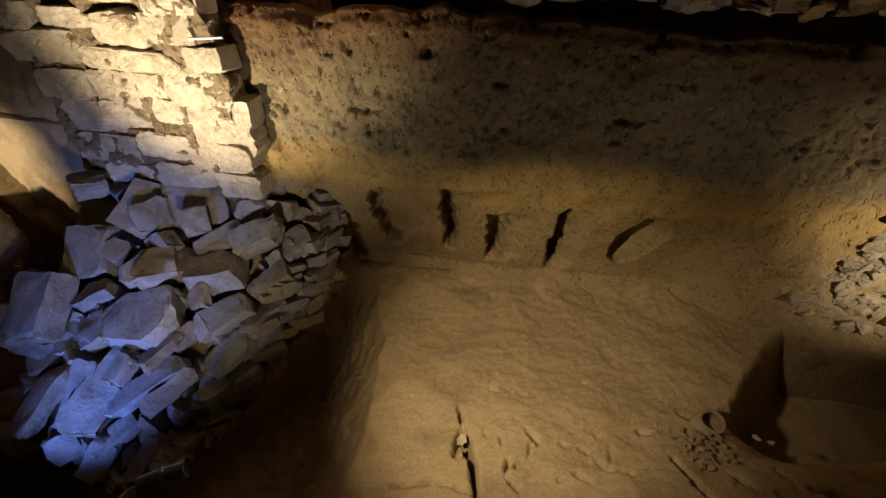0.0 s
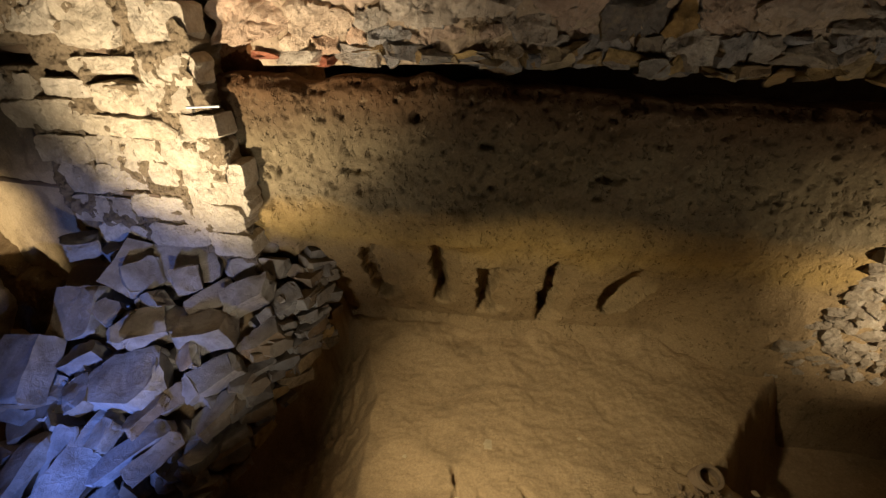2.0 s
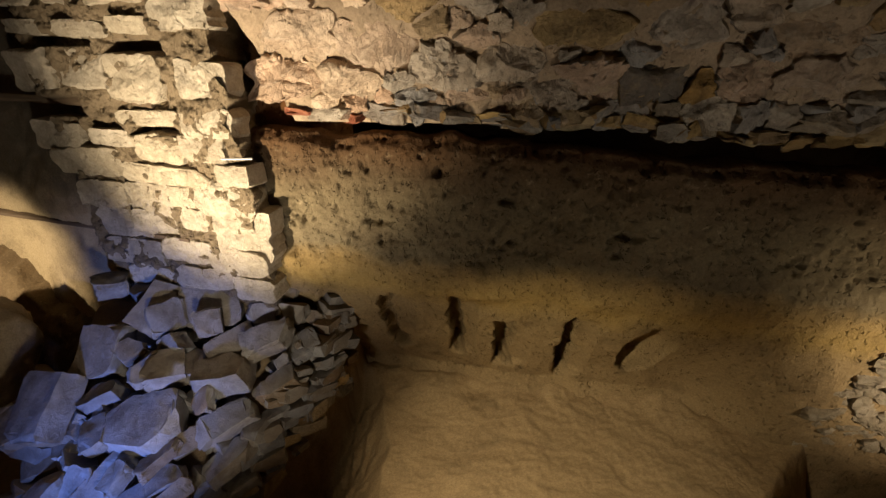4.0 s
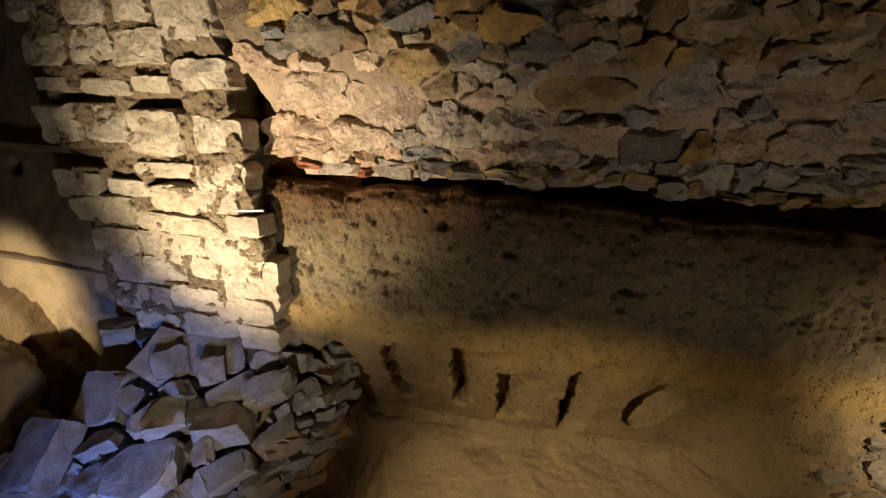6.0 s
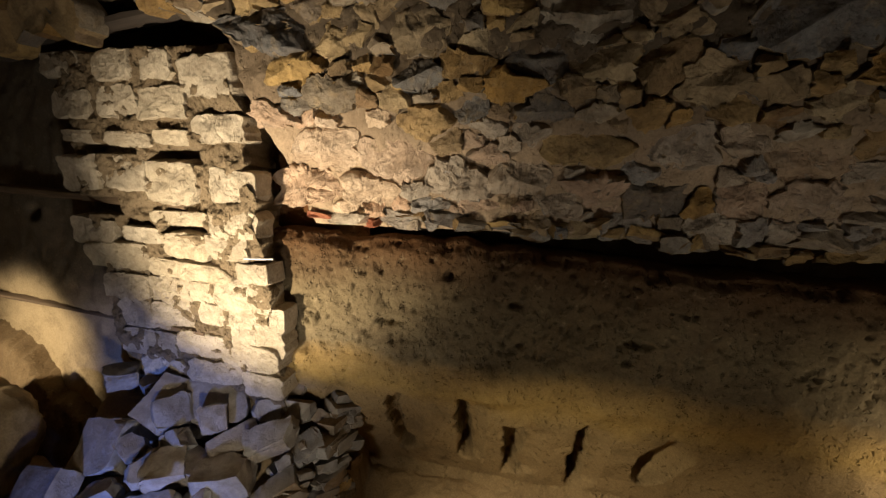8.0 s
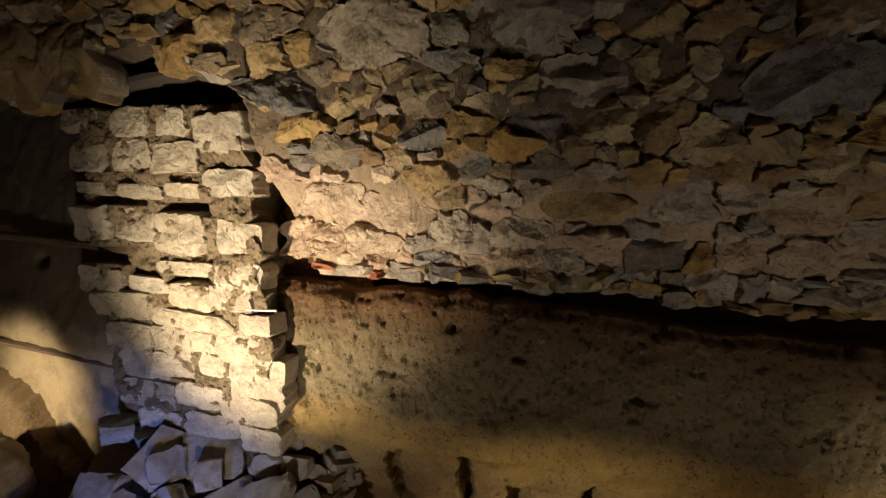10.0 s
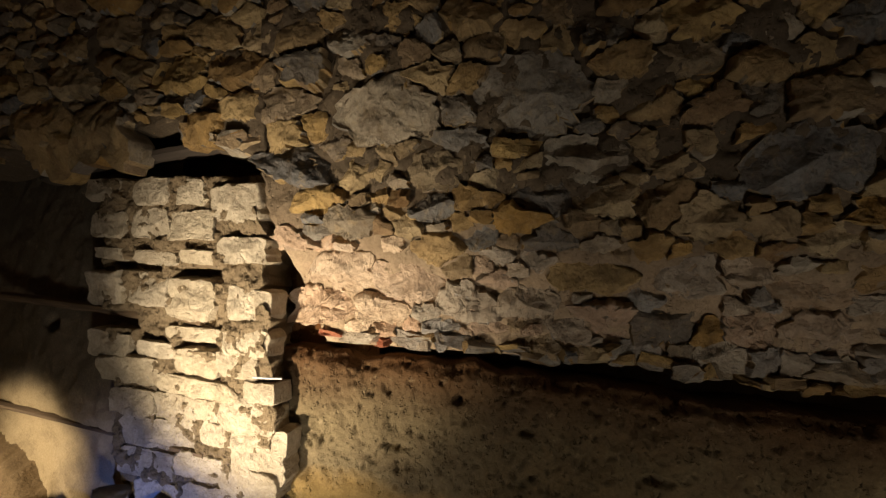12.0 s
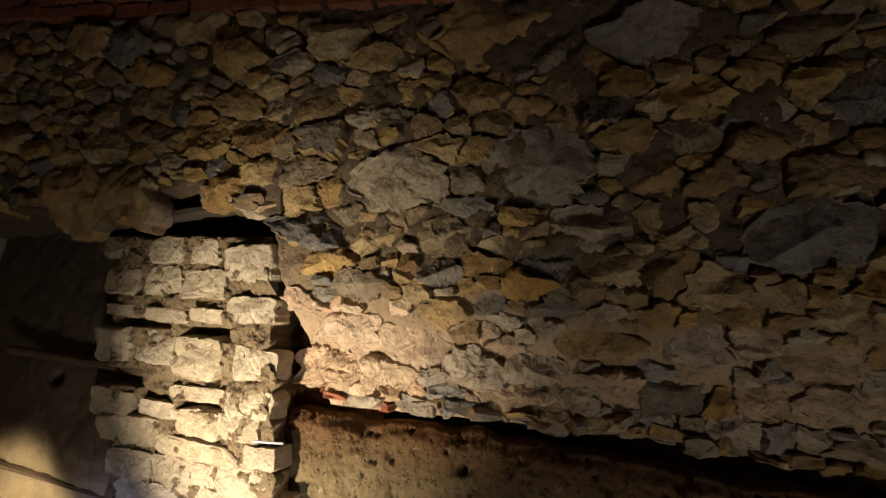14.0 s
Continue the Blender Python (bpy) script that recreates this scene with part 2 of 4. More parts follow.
def crisp(bm, degrees=38):
    bm.normal_update()
    limit = radians(degrees)
    for f in bm.faces:
        f.smooth = True
    for e in bm.edges:
        e.smooth = len(e.link_faces) == 2 and e.calc_face_angle(0) < limit


def cut(bm, point, normal):
    """Slice away what lies beyond the plane and close the wound."""
    r = bmesh.ops.bisect_plane(bm, geom=bm.verts[:] + bm.edges[:] + bm.faces[:], dist=1e-5, plane_co=point, plane_no=normal, clear_outer=True)
    edges = [g for g in r["geom_cut"] if isinstance(g, bmesh.types.BMEdge)]
    if edges:
        bmesh.ops.contextual_create(bm, geom=edges)


def roughen(bm, amount, rng, cuts=1, scale=9.0, freeze=None):
    bmesh.ops.triangulate(bm, faces=bm.faces[:])
    if cuts:
        bmesh.ops.subdivide_edges(bm, edges=bm.edges[:], cuts=cuts, use_grid_fill=True)
        bmesh.ops.triangulate(bm, faces=bm.faces[:])
    off = Vector((rng.uniform(-50, 50), rng.uniform(-50, 50), rng.uniform(-50, 50)))
    bm.normal_update()
    for v in bm.verts:
        p = v.co * scale + off
        n = noise.fractal(p, 0.9, 2.1, 4)
        near, _ = noise.voronoi(p * 1.3)
        crease = max(0.0, 0.22 - (near[1] - near[0])) / 0.22
        v.co += v.normal * amount * (n + 0.5 * (0.5 - near[0]) - 0.9 * crease)
    crisp(bm)


def block(w, d, h, rng, chips=7, bite=0.22, rough=0.012, cuts=2, bedded=0.0):
    """A broken stone block centred on its origin; bedded: how far its layers step in and out at the sides."""
    bm = bmesh.new()
    bmesh.ops.create_cube(bm, size=1, matrix=Matrix.Diagonal((w, d, h, 1)))
    for k in range(chips):
        n = Vector((rng.gauss(0, 1), rng.gauss(0, 1), rng.gauss(0, 1))).normalized()
        reach = 0.5 * (abs(n.x) * w + abs(n.y) * d + abs(n.z) * h)
        cut(bm, n * reach * (1 - rng.uniform(0.25, 1) * bite * 1.6), n)
    roughen(bm, rough, rng, cuts)
    if bedded:
        off = rng.uniform(-50, 50)
        for v in bm.verts:
            step = bedded * noise.noise(Vector((v.co.x * 3, v.co.y * 3 + off, v.co.z * 55)))
            v.co.x += v.normal.x * step
            v.co.y += v.normal.y * step
        crisp(bm)
    return bm


def slab_stone(length, width, thick, rng, bedded=0.012):
    """A split slab: a many-sided outline, flat bedding faces, edges broken back in layers."""
    bm = bmesh.new()
    bmesh.ops.create_cube(bm, size=1, matrix=Matrix.Diagonal((length, width, thick, 1)))
    for k in range(7):
        a = rng.uniform(0, 2 * math.pi)
        n = Vector((math.cos(a), math.sin(a), rng.uniform(-0.35, 0.35))).normalized()
        reach = 0.5 * (abs(n.x) * length + abs(n.y) * width + abs(n.z) * thick)
        cut(bm, n * reach * rng.uniform(0.68, 0.92), n)
    for k in range(5):
        n = Vector((rng.uniform(-1, 1), rng.uniform(-1, 1), rng.choice((1, 1, -1)) * rng.uniform(0.5, 1.6))).normalized()
        reach = 0.5 * (abs(n.x) * length + abs(n.y) * width + abs(n.z) * thick)
        cut(bm, n * reach * rng.uniform(0.74, 0.93), n)
    roughen(bm, 0.010, rng, 3, 7.0)
    off = rng.uniform(-50, 50)
    for v in bm.verts:
        step = bedded * noise.noise(Vector((v.co.x * 3, v.co.y * 3 + off, v.co.z * 70)))
        v.co.x += v.normal.x * step
        v.co.y += v.normal.y * step
        v.co.z += 0.008 * noise.fractal(Vector((v.co.x * 6, v.co.y * 6, off)), 0.9, 2.1, 3)
    crisp(bm, 34)
    return bm


def outline_radii(poly, n, soften):
    """How far a convex outline reaches from its middle in n directions, with its corners worn."""
    ang = np.linspace(0, 2 * math.pi, n, endpoint=False)
    ux, uz = np.cos(ang), np.sin(ang)
    r = np.full(n, 9.0)
    k = len(poly)
    for i in range(k):
        (x0, z0), (x1, z1) = poly[i], poly[(i + 1) % k]
        nx, nz = z1 - z0, x0 - x1
        ln = math.hypot(nx, nz)
        if ln < 1e-5:
            continue
        d = (x0 * nx + z0 * nz) / ln
        if d < 0:
            nx, nz, d = -nx, -nz, -d
        c = (ux * nx + uz * nz) / ln
        r = np.where(c > 1e-4, np.minimum(r, max(d, 0.008) / np.maximum(c, 1e-4)), r)
    for _ in range(soften):
        r = (np.roll(r, 1) + 2 * r + np.roll(r, -1)) / 4
    return ang, r


def worn_stone(name, poly, depth, proud, rng, material, parent=None, facets=4, steep=0.6, rough=0.08, dome=6.0, soften=1, ragged=0.10, fine=1.0):
    """A stone set in a wall: a broken outline, its face split into facets that stand proud of the mortar."""
    n, rings = (56, 20) if max(math.dist(q, (0, 0)) for q in poly) > 0.14 else (34, 12)
    ang, r = outline_radii(poly, n, soften)
    size = float(r.mean())
    seed = rng.randrange(1, 9999)
    r = r * (1 + ragged * (1.6 * fbm(np.cos(ang) * 1.3 + 5, np.sin(ang) * 1.3 + 5, 1.4, seed, 2, 0.5) + 1.0 * fbm(np.cos(ang) * 1.3 + 5, np.sin(ang) * 1.3 + 5, 6.0, seed + 1, 3, 0.6)))
    t = np.concatenate([[1.0, 1.0], 1 - np.linspace(0, 1, rings - 1)[1:] ** 1.5 * 0.985])
    X, Z = t[:, None] * r * np.cos(ang), t[:, None] * r * np.sin(ang)
    H = proud * np.clip(1 - t ** dome, 0, 1) ** 0.4
    H = np.repeat(H[:, None], n, 1)
    # the face breaks along a few planes, steeper up and down than sideways
    for k in range(facets):
        gx, gz = rng.uniform(-0.55, 0.55) * steep, rng.choice((-1, 1)) * rng.uniform(0.15, 1.0) * steep
        H = np.minimum(H, proud * rng.uniform(0.60, 1.0) + gx * X + gz * Z + 0.05 * size * fbm(X + seed, Z, 2.2 / size, seed + 20 + k, 3, 0.6))
    H = np.maximum(H, 0.10 * proud * (t < 0.999)[:, None])
    inner = np.clip((1 - t) / 0.12, 0, 1)[:, None]
    crack = np.abs(fbm(X + seed, Z, 0.9 / size, seed + 3, 3, 0.5))
    H = H + inner * rough * size * (0.9 * fbm(X + seed, Z, 1.3 / size, seed + 5, 3, 0.55) + 0.5 * fbm(X, Z + seed, 4.0 / size, seed + 7, 4, 0.65) * fine)
    H -= inner * 0.35 * rough * size * (1 - smooth(crack, 0.0, 0.05))
    H[0], H[1] = -depth, np.minimum(H[1], -0.006)
    verts = np.stack([X, -H, Z], -1).reshape(-1, 3).tolist()
    i = np.arange(len(t) * n).reshape(len(t), n)
    j = np.roll(i, -1, 1)
    faces = np.stack([i[:-1], j[:-1], j[1:], i[1:]], -1).reshape(-1, 4).tolist() + [i[-1].tolist(), i[0, ::-1].tolist()]
    me = bpy.data.meshes.new(name)
    me.from_pydata(verts, [], faces)
    me.polygons.foreach_set("use_smooth", [True] * len(me.polygons))
    me.set_sharp_from_angle(angle=radians(36))
    me.materials.append(material)
    ob = new(name, me)
    ob.parent = parent
    return tagged(ob)


def clip_poly(poly, px, pz, nx, nz):
    """The part of a convex outline on the near side of a line."""
    out = []
    for i in range(len(poly)):
        a, b = poly[i], poly[(i + 1) % len(poly)]
        da = (a[0] - px) * nx + (a[1] - pz) * nz
        db = (b[0] - px) * nx + (b[1] - pz) * nz
        if da <= 0:
            out.append(a)
        if da * db < 0:
            s = da / (da - db)
            out.append((a[0] + s * (b[0] - a[0]), a[1] + s * (b[1] - a[1])))
    return out


def packed_cells(seeds, bounds, gap, loose=None):
    """Outlines that fill the bounds round the seeds (x, z, w, h); big seeds take more room."""
    x0, z0, x1, z1 = bounds
    q = 1.6
    cells = []
    tight = gap
    for i, (x, z, w, h) in enumerate(seeds):
        gap = loose(x, z) if loose else tight
        rw = (0.25 * (w + q * h)) ** 2
        reach = max(w, h) * 0.75
        poly = [(max(x0, x - reach), max(z0, z - reach)), (min(x1, x + reach), max(z0, z - reach)), (min(x1, x + reach), min(z1, z + reach)), (max(x0, x - reach), min(z1, z + reach))]
        for j, (u, v, w2, h2) in enumerate(seeds):
            if i == j or abs(u - x) > 1.2 or abs(v - z) > 1.0:
                continue
            r2 = (0.25 * (w2 + q * h2)) ** 2
            dx, dz = u - x, q * (v - z)
            d2 = dx * dx + dz * dz
            s = min(0.85, max(0.15, 0.5 + (rw - r2) / (2 * d2)))
            nx, nz = dx, q * dz
            ln = math.hypot(nx, nz)
            poly = clip_poly(poly, x + s * (u - x) - nx / ln * gap, z + s * (v - z) - nz / ln * gap, nx / ln, nz / ln)
            if len(poly) < 3:
                break
        if len(poly) < 3:
            continue
        cx, cz = sum(p[0] for p in poly) / len(poly), sum(p[1] for p in poly) / len(poly)
        trim = [(p[0] - cx, p[1] - cz) for p in poly]
        keep = [p for k, p in enumerate(trim) if math.dist(p, trim[k - 1]) > 0.008]
        if len(keep) >= 3 and max(p[0] for p in keep) - min(p[0] for p in keep) > 0.035:
            cells.append((cx, cz, keep))
    return cells


def fill_seeds(keys, inside, bounds, rng, spacing, tries=6000):
    """Small seeds scattered between the given ones."""
    seeds = list(keys)
    x0, z0, x1, z1 = bounds
    for k in range(tries):
        x, z = rng.uniform(x0, x1), rng.uniform(z0, z1)
        w = (spacing(x, z) if callable(spacing) else spacing) * rng.choice((0.5, 0.6, 0.8, 1.0, 1.3, 1.7))
        h = w * rng.uniform(0.35, 0.7)
        if not inside(x, z):
            continue
        if all(((x - u) / (0.5 * (w + w2))) ** 2 + ((z - v) / (0.5 * (h + h2))) ** 2 > 0.92 for u, v, w2, h2 in seeds):
            seeds.append((x, z, w, h))
    return seeds


# ---- places and sizes of the larger stones: (x, z, width, height), and for the pile (x, y, length, width, turn) ----
FACE_STONES_A = [
    (-0.5, 3.11, 0.69, 0.26), (0.2, 3.14, 0.63, 0.41), (-0.07, 3.23, 0.16, 0.13), (-1.11, 3.17, 0.3, 0.15),
    (-1.08, 3.02, 0.26, 0.11), (-0.92, 3.05, 0.1, 0.11), (-1, 3.52, 0.26, 0.18), (-0.71, 3.47, 0.21, 0.13),
    (-0.73, 3.34, 0.15, 0.13), (-0.98, 3.34, 0.31, 0.12), (-1.42, 3.38, 0.35, 0.19), (-1.35, 3.17, 0.27, 0.14),
    (-1.54, 3.59, 0.22, 0.19), (-1.77, 3.38, 0.43, 0.19), (-2.17, 3.66, 0.37, 0.18), (-2.51, 3.38, 0.4, 0.21),
    (-2.78, 3.15, 0.51, 0.28), (-2.34, 3.13, 0.34, 0.27), (-0.09, 2.92, 0.22, 0.13), (0.15, 2.91, 0.28, 0.08),
]
FACE_STONES_B = [
    (0.5, 2.84, 0.39, 0.21), (-0.29, 3.27, 0.27, 0.1), (-0.11, 3.1, 0.06, 0.19), (0.95, 3.44, 0.3, 0.2),
    (0.65, 3.29, 0.22, 0.13), (0.89, 3.27, 0.26, 0.15), (1.05, 3.04, 0.16, 0.25), (1.43, 3.07, 0.31, 0.17),
    (1.39, 2.8, 0.64, 0.27), (0.83, 2.83, 0.24, 0.13), (1.43, 3.45, 0.19, 0.14), (1.58, 3.38, 0.2, 0.28),
    (0.77, 3.43, 0.18, 0.09), (0.18, 3.46, 0.22, 0.11), (-0.98, 2.83, 0.38, 0.18), (-0.65, 2.79, 0.32, 0.18),
    (-0.25, 2.82, 0.27, 0.26), (0.05, 2.75, 0.17, 0.11), (-0.49, 3.58, 0.19, 0.17), (-0.94, 3.72, 0.2, 0.12),
]
FACE_STONES_C = [
    (-0.01, 3.4, 0.14, 0.14), (0.36, 3.56, 0.16, 0.24), (0.76, 3.08, 0.22, 0.23), (1.22, 3.06, 0.18, 0.15),
    (1.21, 3.24, 0.2, 0.15), (-0.69, 2.55, 0.27, 0.15), (-0.79, 2.29, 0.4, 0.23), (-0.41, 2.25, 0.48, 0.26),
    (-0.21, 2.43, 0.32, 0.12), (0.19, 2.57, 0.28, 0.1), (0.28, 2.68, 0.29, 0.14), (-0.01, 2.66, 0.18, 0.09),
    (-0.26, 2.6, 0.19, 0.11), (0.11, 2.27, 0.12, 0.13), (-0.12, 2.35, 0.18, 0.08), (0.55, 2.31, 0.48, 0.15),
    (1.03, 2.31, 0.39, 0.21), (1.23, 2.34, 0.21, 0.14), (0.85, 2.2, 0.21, 0.09), (1, 2.08, 0.34, 0.22),
]
FACE_STONES_D = [
    (0.68, 2.1, 0.28, 0.23), (1.15, 2.05, 0.16, 0.14), (1.26, 1.92, 0.21, 0.14), (1.38, 2.07, 0.24, 0.22),
    (1.56, 2.27, 0.31, 0.19), (1.67, 2.07, 0.37, 0.21), (1.6, 1.81, 0.32, 0.2), (-0.2, 1.98, 0.16, 0.14),
    (0.1, 2.01, 0.19, 0.11), (1.3, 2.54, 0.2, 0.12), (1.03, 2.57, 0.26, 0.21), (0.84, 2.64, 0.2, 0.24),
    (0.62, 2.65, 0.28, 0.13), (-0.77, 1.95, 0.32, 0.08), (-0.55, 2.1, 0.41, 0.19), (-0.9, 2.09, 0.39, 0.2),
    (0.52, 2.04, 0.32, 0.15), (0.27, 2.15, 0.35, 0.17), (1.55, 2.48, 0.18, 0.14), (-0.03, 2.14, 0.4, 0.21),
]
FACE_STONES_E = [
    (-0.01, 3.86, 0.65, 0.4), (0.78, 3.77, 0.75, 0.22), (1.36, 3.71, 0.18, 0.26), (-0.92, 3.91, 0.43, 0.2),
    (-1.59, 3.87, 0.44, 0.18), (-2.41, 3.99, 0.42, 0.2),
]
FACE_LISTS = [FACE_STONES_A, FACE_STONES_B, FACE_STONES_C, FACE_STONES_D, FACE_STONES_E]
PIER_STONES_A = [
    (-2.45, 2.76, 0.31, 0.16), (-2.05, 2.74, 0.3, 0.18), (-1.76, 2.73, 0.2, 0.16), (-1.43, 2.66, 0.38, 0.22),
    (-2.4, 2.54, 0.31, 0.17), (-2.05, 2.54, 0.28, 0.19), (-1.75, 2.53, 0.32, 0.18), (-1.7, 2.34, 0.24, 0.09),
    (-1.39, 2.38, 0.38, 0.16), (-2.43, 2.13, 0.35, 0.23), (-2.06, 2.13, 0.32, 0.2), (-1.74, 2.08, 0.4, 0.26),
    (-1.32, 2.07, 0.29, 0.19), (-1.71, 1.87, 0.43, 0.09), (-1.34, 1.84, 0.33, 0.16), (-2.39, 1.76, 0.38, 0.17),
    (-2, 1.76, 0.33, 0.1), (-1.69, 1.7, 0.32, 0.16), (-1.39, 1.71, 0.29, 0.16), (-2.23, 1.61, 0.5, 0.18),
]
PIER_STONES_B = [
    (-1.7, 1.55, 0.59, 0.12), (-1.24, 1.56, 0.22, 0.12), (-2.19, 1.41, 0.38, 0.18), (-1.85, 1.4, 0.32, 0.19),
    (-1.6, 1.42, 0.2, 0.14), (-1.32, 1.41, 0.36, 0.21), (-1.97, 1.23, 0.61, 0.19), (-1.52, 1.28, 0.25, 0.14),
    (-1.24, 1.21, 0.36, 0.31), (-2.07, 1.03, 0.45, 0.18), (-1.65, 1.07, 0.35, 0.17), (-1.32, 1.02, 0.43, 0.19),
    (-2.37, 2.35, 0.29, 0.08), (-2.02, 2.33, 0.33, 0.09), (-1.98, 0.86, 0.36, 0.15), (-1.58, 0.88, 0.40, 0.16), (-1.22, 0.84, 0.30, 0.16),
]
PILE_A = [
    (-2.2, 2.65, 0.38, 0.33, -93), (-1.9, 2.81, 0.4, 0.26, -115), (-1.79, 2.71, 0.25, 0.21, -142), (-1.56, 2.86, 0.4, 0.29, 3),
    (-1.15, 2.91, 0.33, 0.11, 3), (-1.21, 2.98, 0.24, 0.08, 7), (-1.13, 2.81, 0.43, 0.14, 4), (-1.53, 2.69, 0.17, 0.18, 18),
    (-1.38, 2.66, 0.31, 0.19, 37), (-1.14, 2.64, 0.3, 0.19, 22), (-0.92, 2.68, 0.19, 0.18, 39), (-1.83, 2.51, 0.25, 0.18, -120),
    (-1.7, 2.46, 0.22, 0.24, 19), (-1.59, 2.55, 0.29, 0.18, -39), (-1.35, 2.47, 0.32, 0.23, 6), (-2.1, 2.42, 0.26, 0.17, 23),
    (-1.74, 2.27, 0.49, 0.35, 4), (-1.42, 2.35, 0.15, 0.13, -86), (-1.29, 2.31, 0.33, 0.17, 37),
]
PILE_B = [
    (-2.35, 2.32, 0.44, 0.31, -86), (-2.02, 1.97, 0.48, 0.17, -97), (-2.19, 1.94, 0.39, 0.17, -103), (-1.78, 2.02, 0.19, 0.12, -110),
    (-1.88, 1.99, 0.49, 0.24, -113), (-1.62, 1.99, 0.44, 0.15, -142), (-1.24, 2.18, 0.34, 0.13, -130), (-1.49, 2.21, 0.19, 0.13, 43),
    (-1.58, 2.11, 0.24, 0.11, -129), (-1.83, 1.74, 0.25, 0.16, -119), (-2, 1.76, 0.16, 0.16, 43), (-1.59, 1.77, 0.26, 0.13, -108),
    (-2, 2.59, 0.16, 0.17, -28), (-2.26, 2.88, 0.2, 0.18, 24), (-2.02, 2.24, 0.17, 0.25, 35), (-2.48, 2.23, 0.18, 0.27, 47),
    (-1.05, 2.5, 0.28, 0.15, 40), (-1.03, 2.57, 0.11, 0.09, 30), (-1.48, 1.95, 0.34, 0.11, 48),
]
PILE_C = [
    (-1.77, 1.83, 0.28, 0.12, -134), (-1.72, 2.61, 0.15, 0.16, 130), (-0.89, 2.83, 0.09, 0.11, 60), (-2.05, 2.91, 0.15, 0.15, 45),
]


# ---- the place: plan functions (metres) ----
def earth_face(x, z):
    return 2.64 - 0.16 * x - 0.12 * (z - 1.0)


def stone_face(x, z):
    return 2.66 - 0.17 * x - np.interp(z, [1.8, 2.2, 2.55, 2.8, 3.2, 4.0, 4.6], [0, 0.12, 0.42, 0.47, 0.55, 0.70, 0.78])


def pier_face(x, z):
    return 2.57 - 0.24 * (x + 1.2) - 0.15 * (z - 1.75)


def pile_height(x, y):
    return np.minimum(0.76 + 0.9 * (y - 2.9), 0.80)


def undercut(z):
    return np.interp(z, [-0.4, -0.2, -0.13, -0.07, 0.0, 0.1, 0.25, 0.5, 0.72, 0.86], [-0.5, -0.15, 0.08, 0.28, 0.40, 0.43, 0.35, 0.18, 0.05, 0.0])


# ---- earth wall with its post sockets ----
def build_earth_wall():
    xs = np.arange(-1.75, 3.6, 0.011)
    X, V = np.meshgrid(xs, np.linspace(0, 1, 200))
    top = 1.76 - 0.055 * np.clip(X, -1, 3) + 0.05 * fbm(X, X * 0, 3.0, 5, 4)
    Z = np.where(V < 0.06, -1.0 + 0.65 * V / 0.06, -0.35 + (top + 0.35) * (V - 0.06) / 0.94)
    flare = smooth(X, -0.45, -0.15) * (1 - smooth(X, 1.5, 1.9))
    cutback = np.where(Z < 0.1, 0.43 + (undercut(Z) - 0.43) * flare, undercut(Z))
    cutback = cutback * (1 - 0.8 * smooth(X, 1.45, 2.1))
    Y = earth_face(X, Z) + cutback * (1 + 0.25 * np.clip(-X, -0.5, 1))
    Y += 0.05 * fbm(X, Z, 1.6, 11, 4) + 0.022 * fbm(X, Z, 9, 21, 5, 0.6) * (0.7 + 0.6 * smooth(Z, 0.9, 1.1))
    # a proud yellow band, then the rough grey layer above it
    waver = Z + 0.07 * fbm(X, X * 0 + 5, 2.5, 61, 5, 0.6) + 0.05 * fbm(X, Z, 7, 71, 4)
    Y -= 0.035 * smooth(waver, 0.78, 0.90) * (1 - smooth(waver, 0.98, 1.2))
    # crumbled pores
    pores = np.clip(fbm(X, Z * 0.8, 29, 31, 3, 0.6) - 0.23, 0, 1)
    Y += 0.095 * pores * smooth(Z, 0.95, 1.15)
    # streaks under the foundation
    Y += 0.012 * np.clip(fbm(X * 1.0, Z * 0.25, 14, 41, 3), 0, 1) * smooth(Z, 1.3, 1.6)
    for xc, z0, z1, half, deep, lean in SOCKETS:
        wander = 0.03 * fbm(Z, Z * 0, 6, int(90 + 10 * xc), 3)
        dx = (X - xc - lean * (Z - z0) + wander) / (half * (1 + 0.7 * fbm(Z, Z * 0 + 3, 9, 55 + int(10 * xc), 3))) + 0.45 * fbm(X, Z, 22, 57, 4, 0.6)
        end = 0.05 * fbm(X, Z, 16, 59, 3)
        span = smooth(Z + end, z0, z0 + 0.10) * (1 - smooth(Z + end, z1 - 0.05, z1 + 0.01))
        Y += deep * span * np.sqrt(np.clip(1 - dx * dx, 0, 1))
        # the worn hollow beside it
        Y += 0.25 * deep * span * np.clip(1 - ((X - xc - 0.04) / (1.9 * half)) ** 2, 0, 1)
    for xc, zc, rx, rz, deep, lean in HOLLOWS:
        d = ((X - xc - lean * (Z - zc)) / rx) ** 2 + ((Z - zc) / rz) ** 2 + 0.3 * fbm(X, Z, 9, 67, 4)
        Y += deep * np.clip(1 - d, 0, 1) ** 0.5
    # rounded, receding top ledge
    Y += 0.06 * smooth(V, 0.965, 1.0)
    back = np.array([0.08, 0.2, 0.45])
    Xb = np.vstack([X] + [X[-1:]] * 3)
    Yb = np.vstack([Y] + [Y[-1:] + b for b in back])
    Zb = np.vstack([Z] + [Z[-1:] + 0.02 * fbm(X[-1:], X[-1:] * 0 + b * 9, 6, 8) + 0.02 for b in back])
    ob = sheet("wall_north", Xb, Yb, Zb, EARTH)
    return tagged(ob, "dug earth wall in yellow and grey layers, with hollow post sockets", "earth wall", kind="structure")


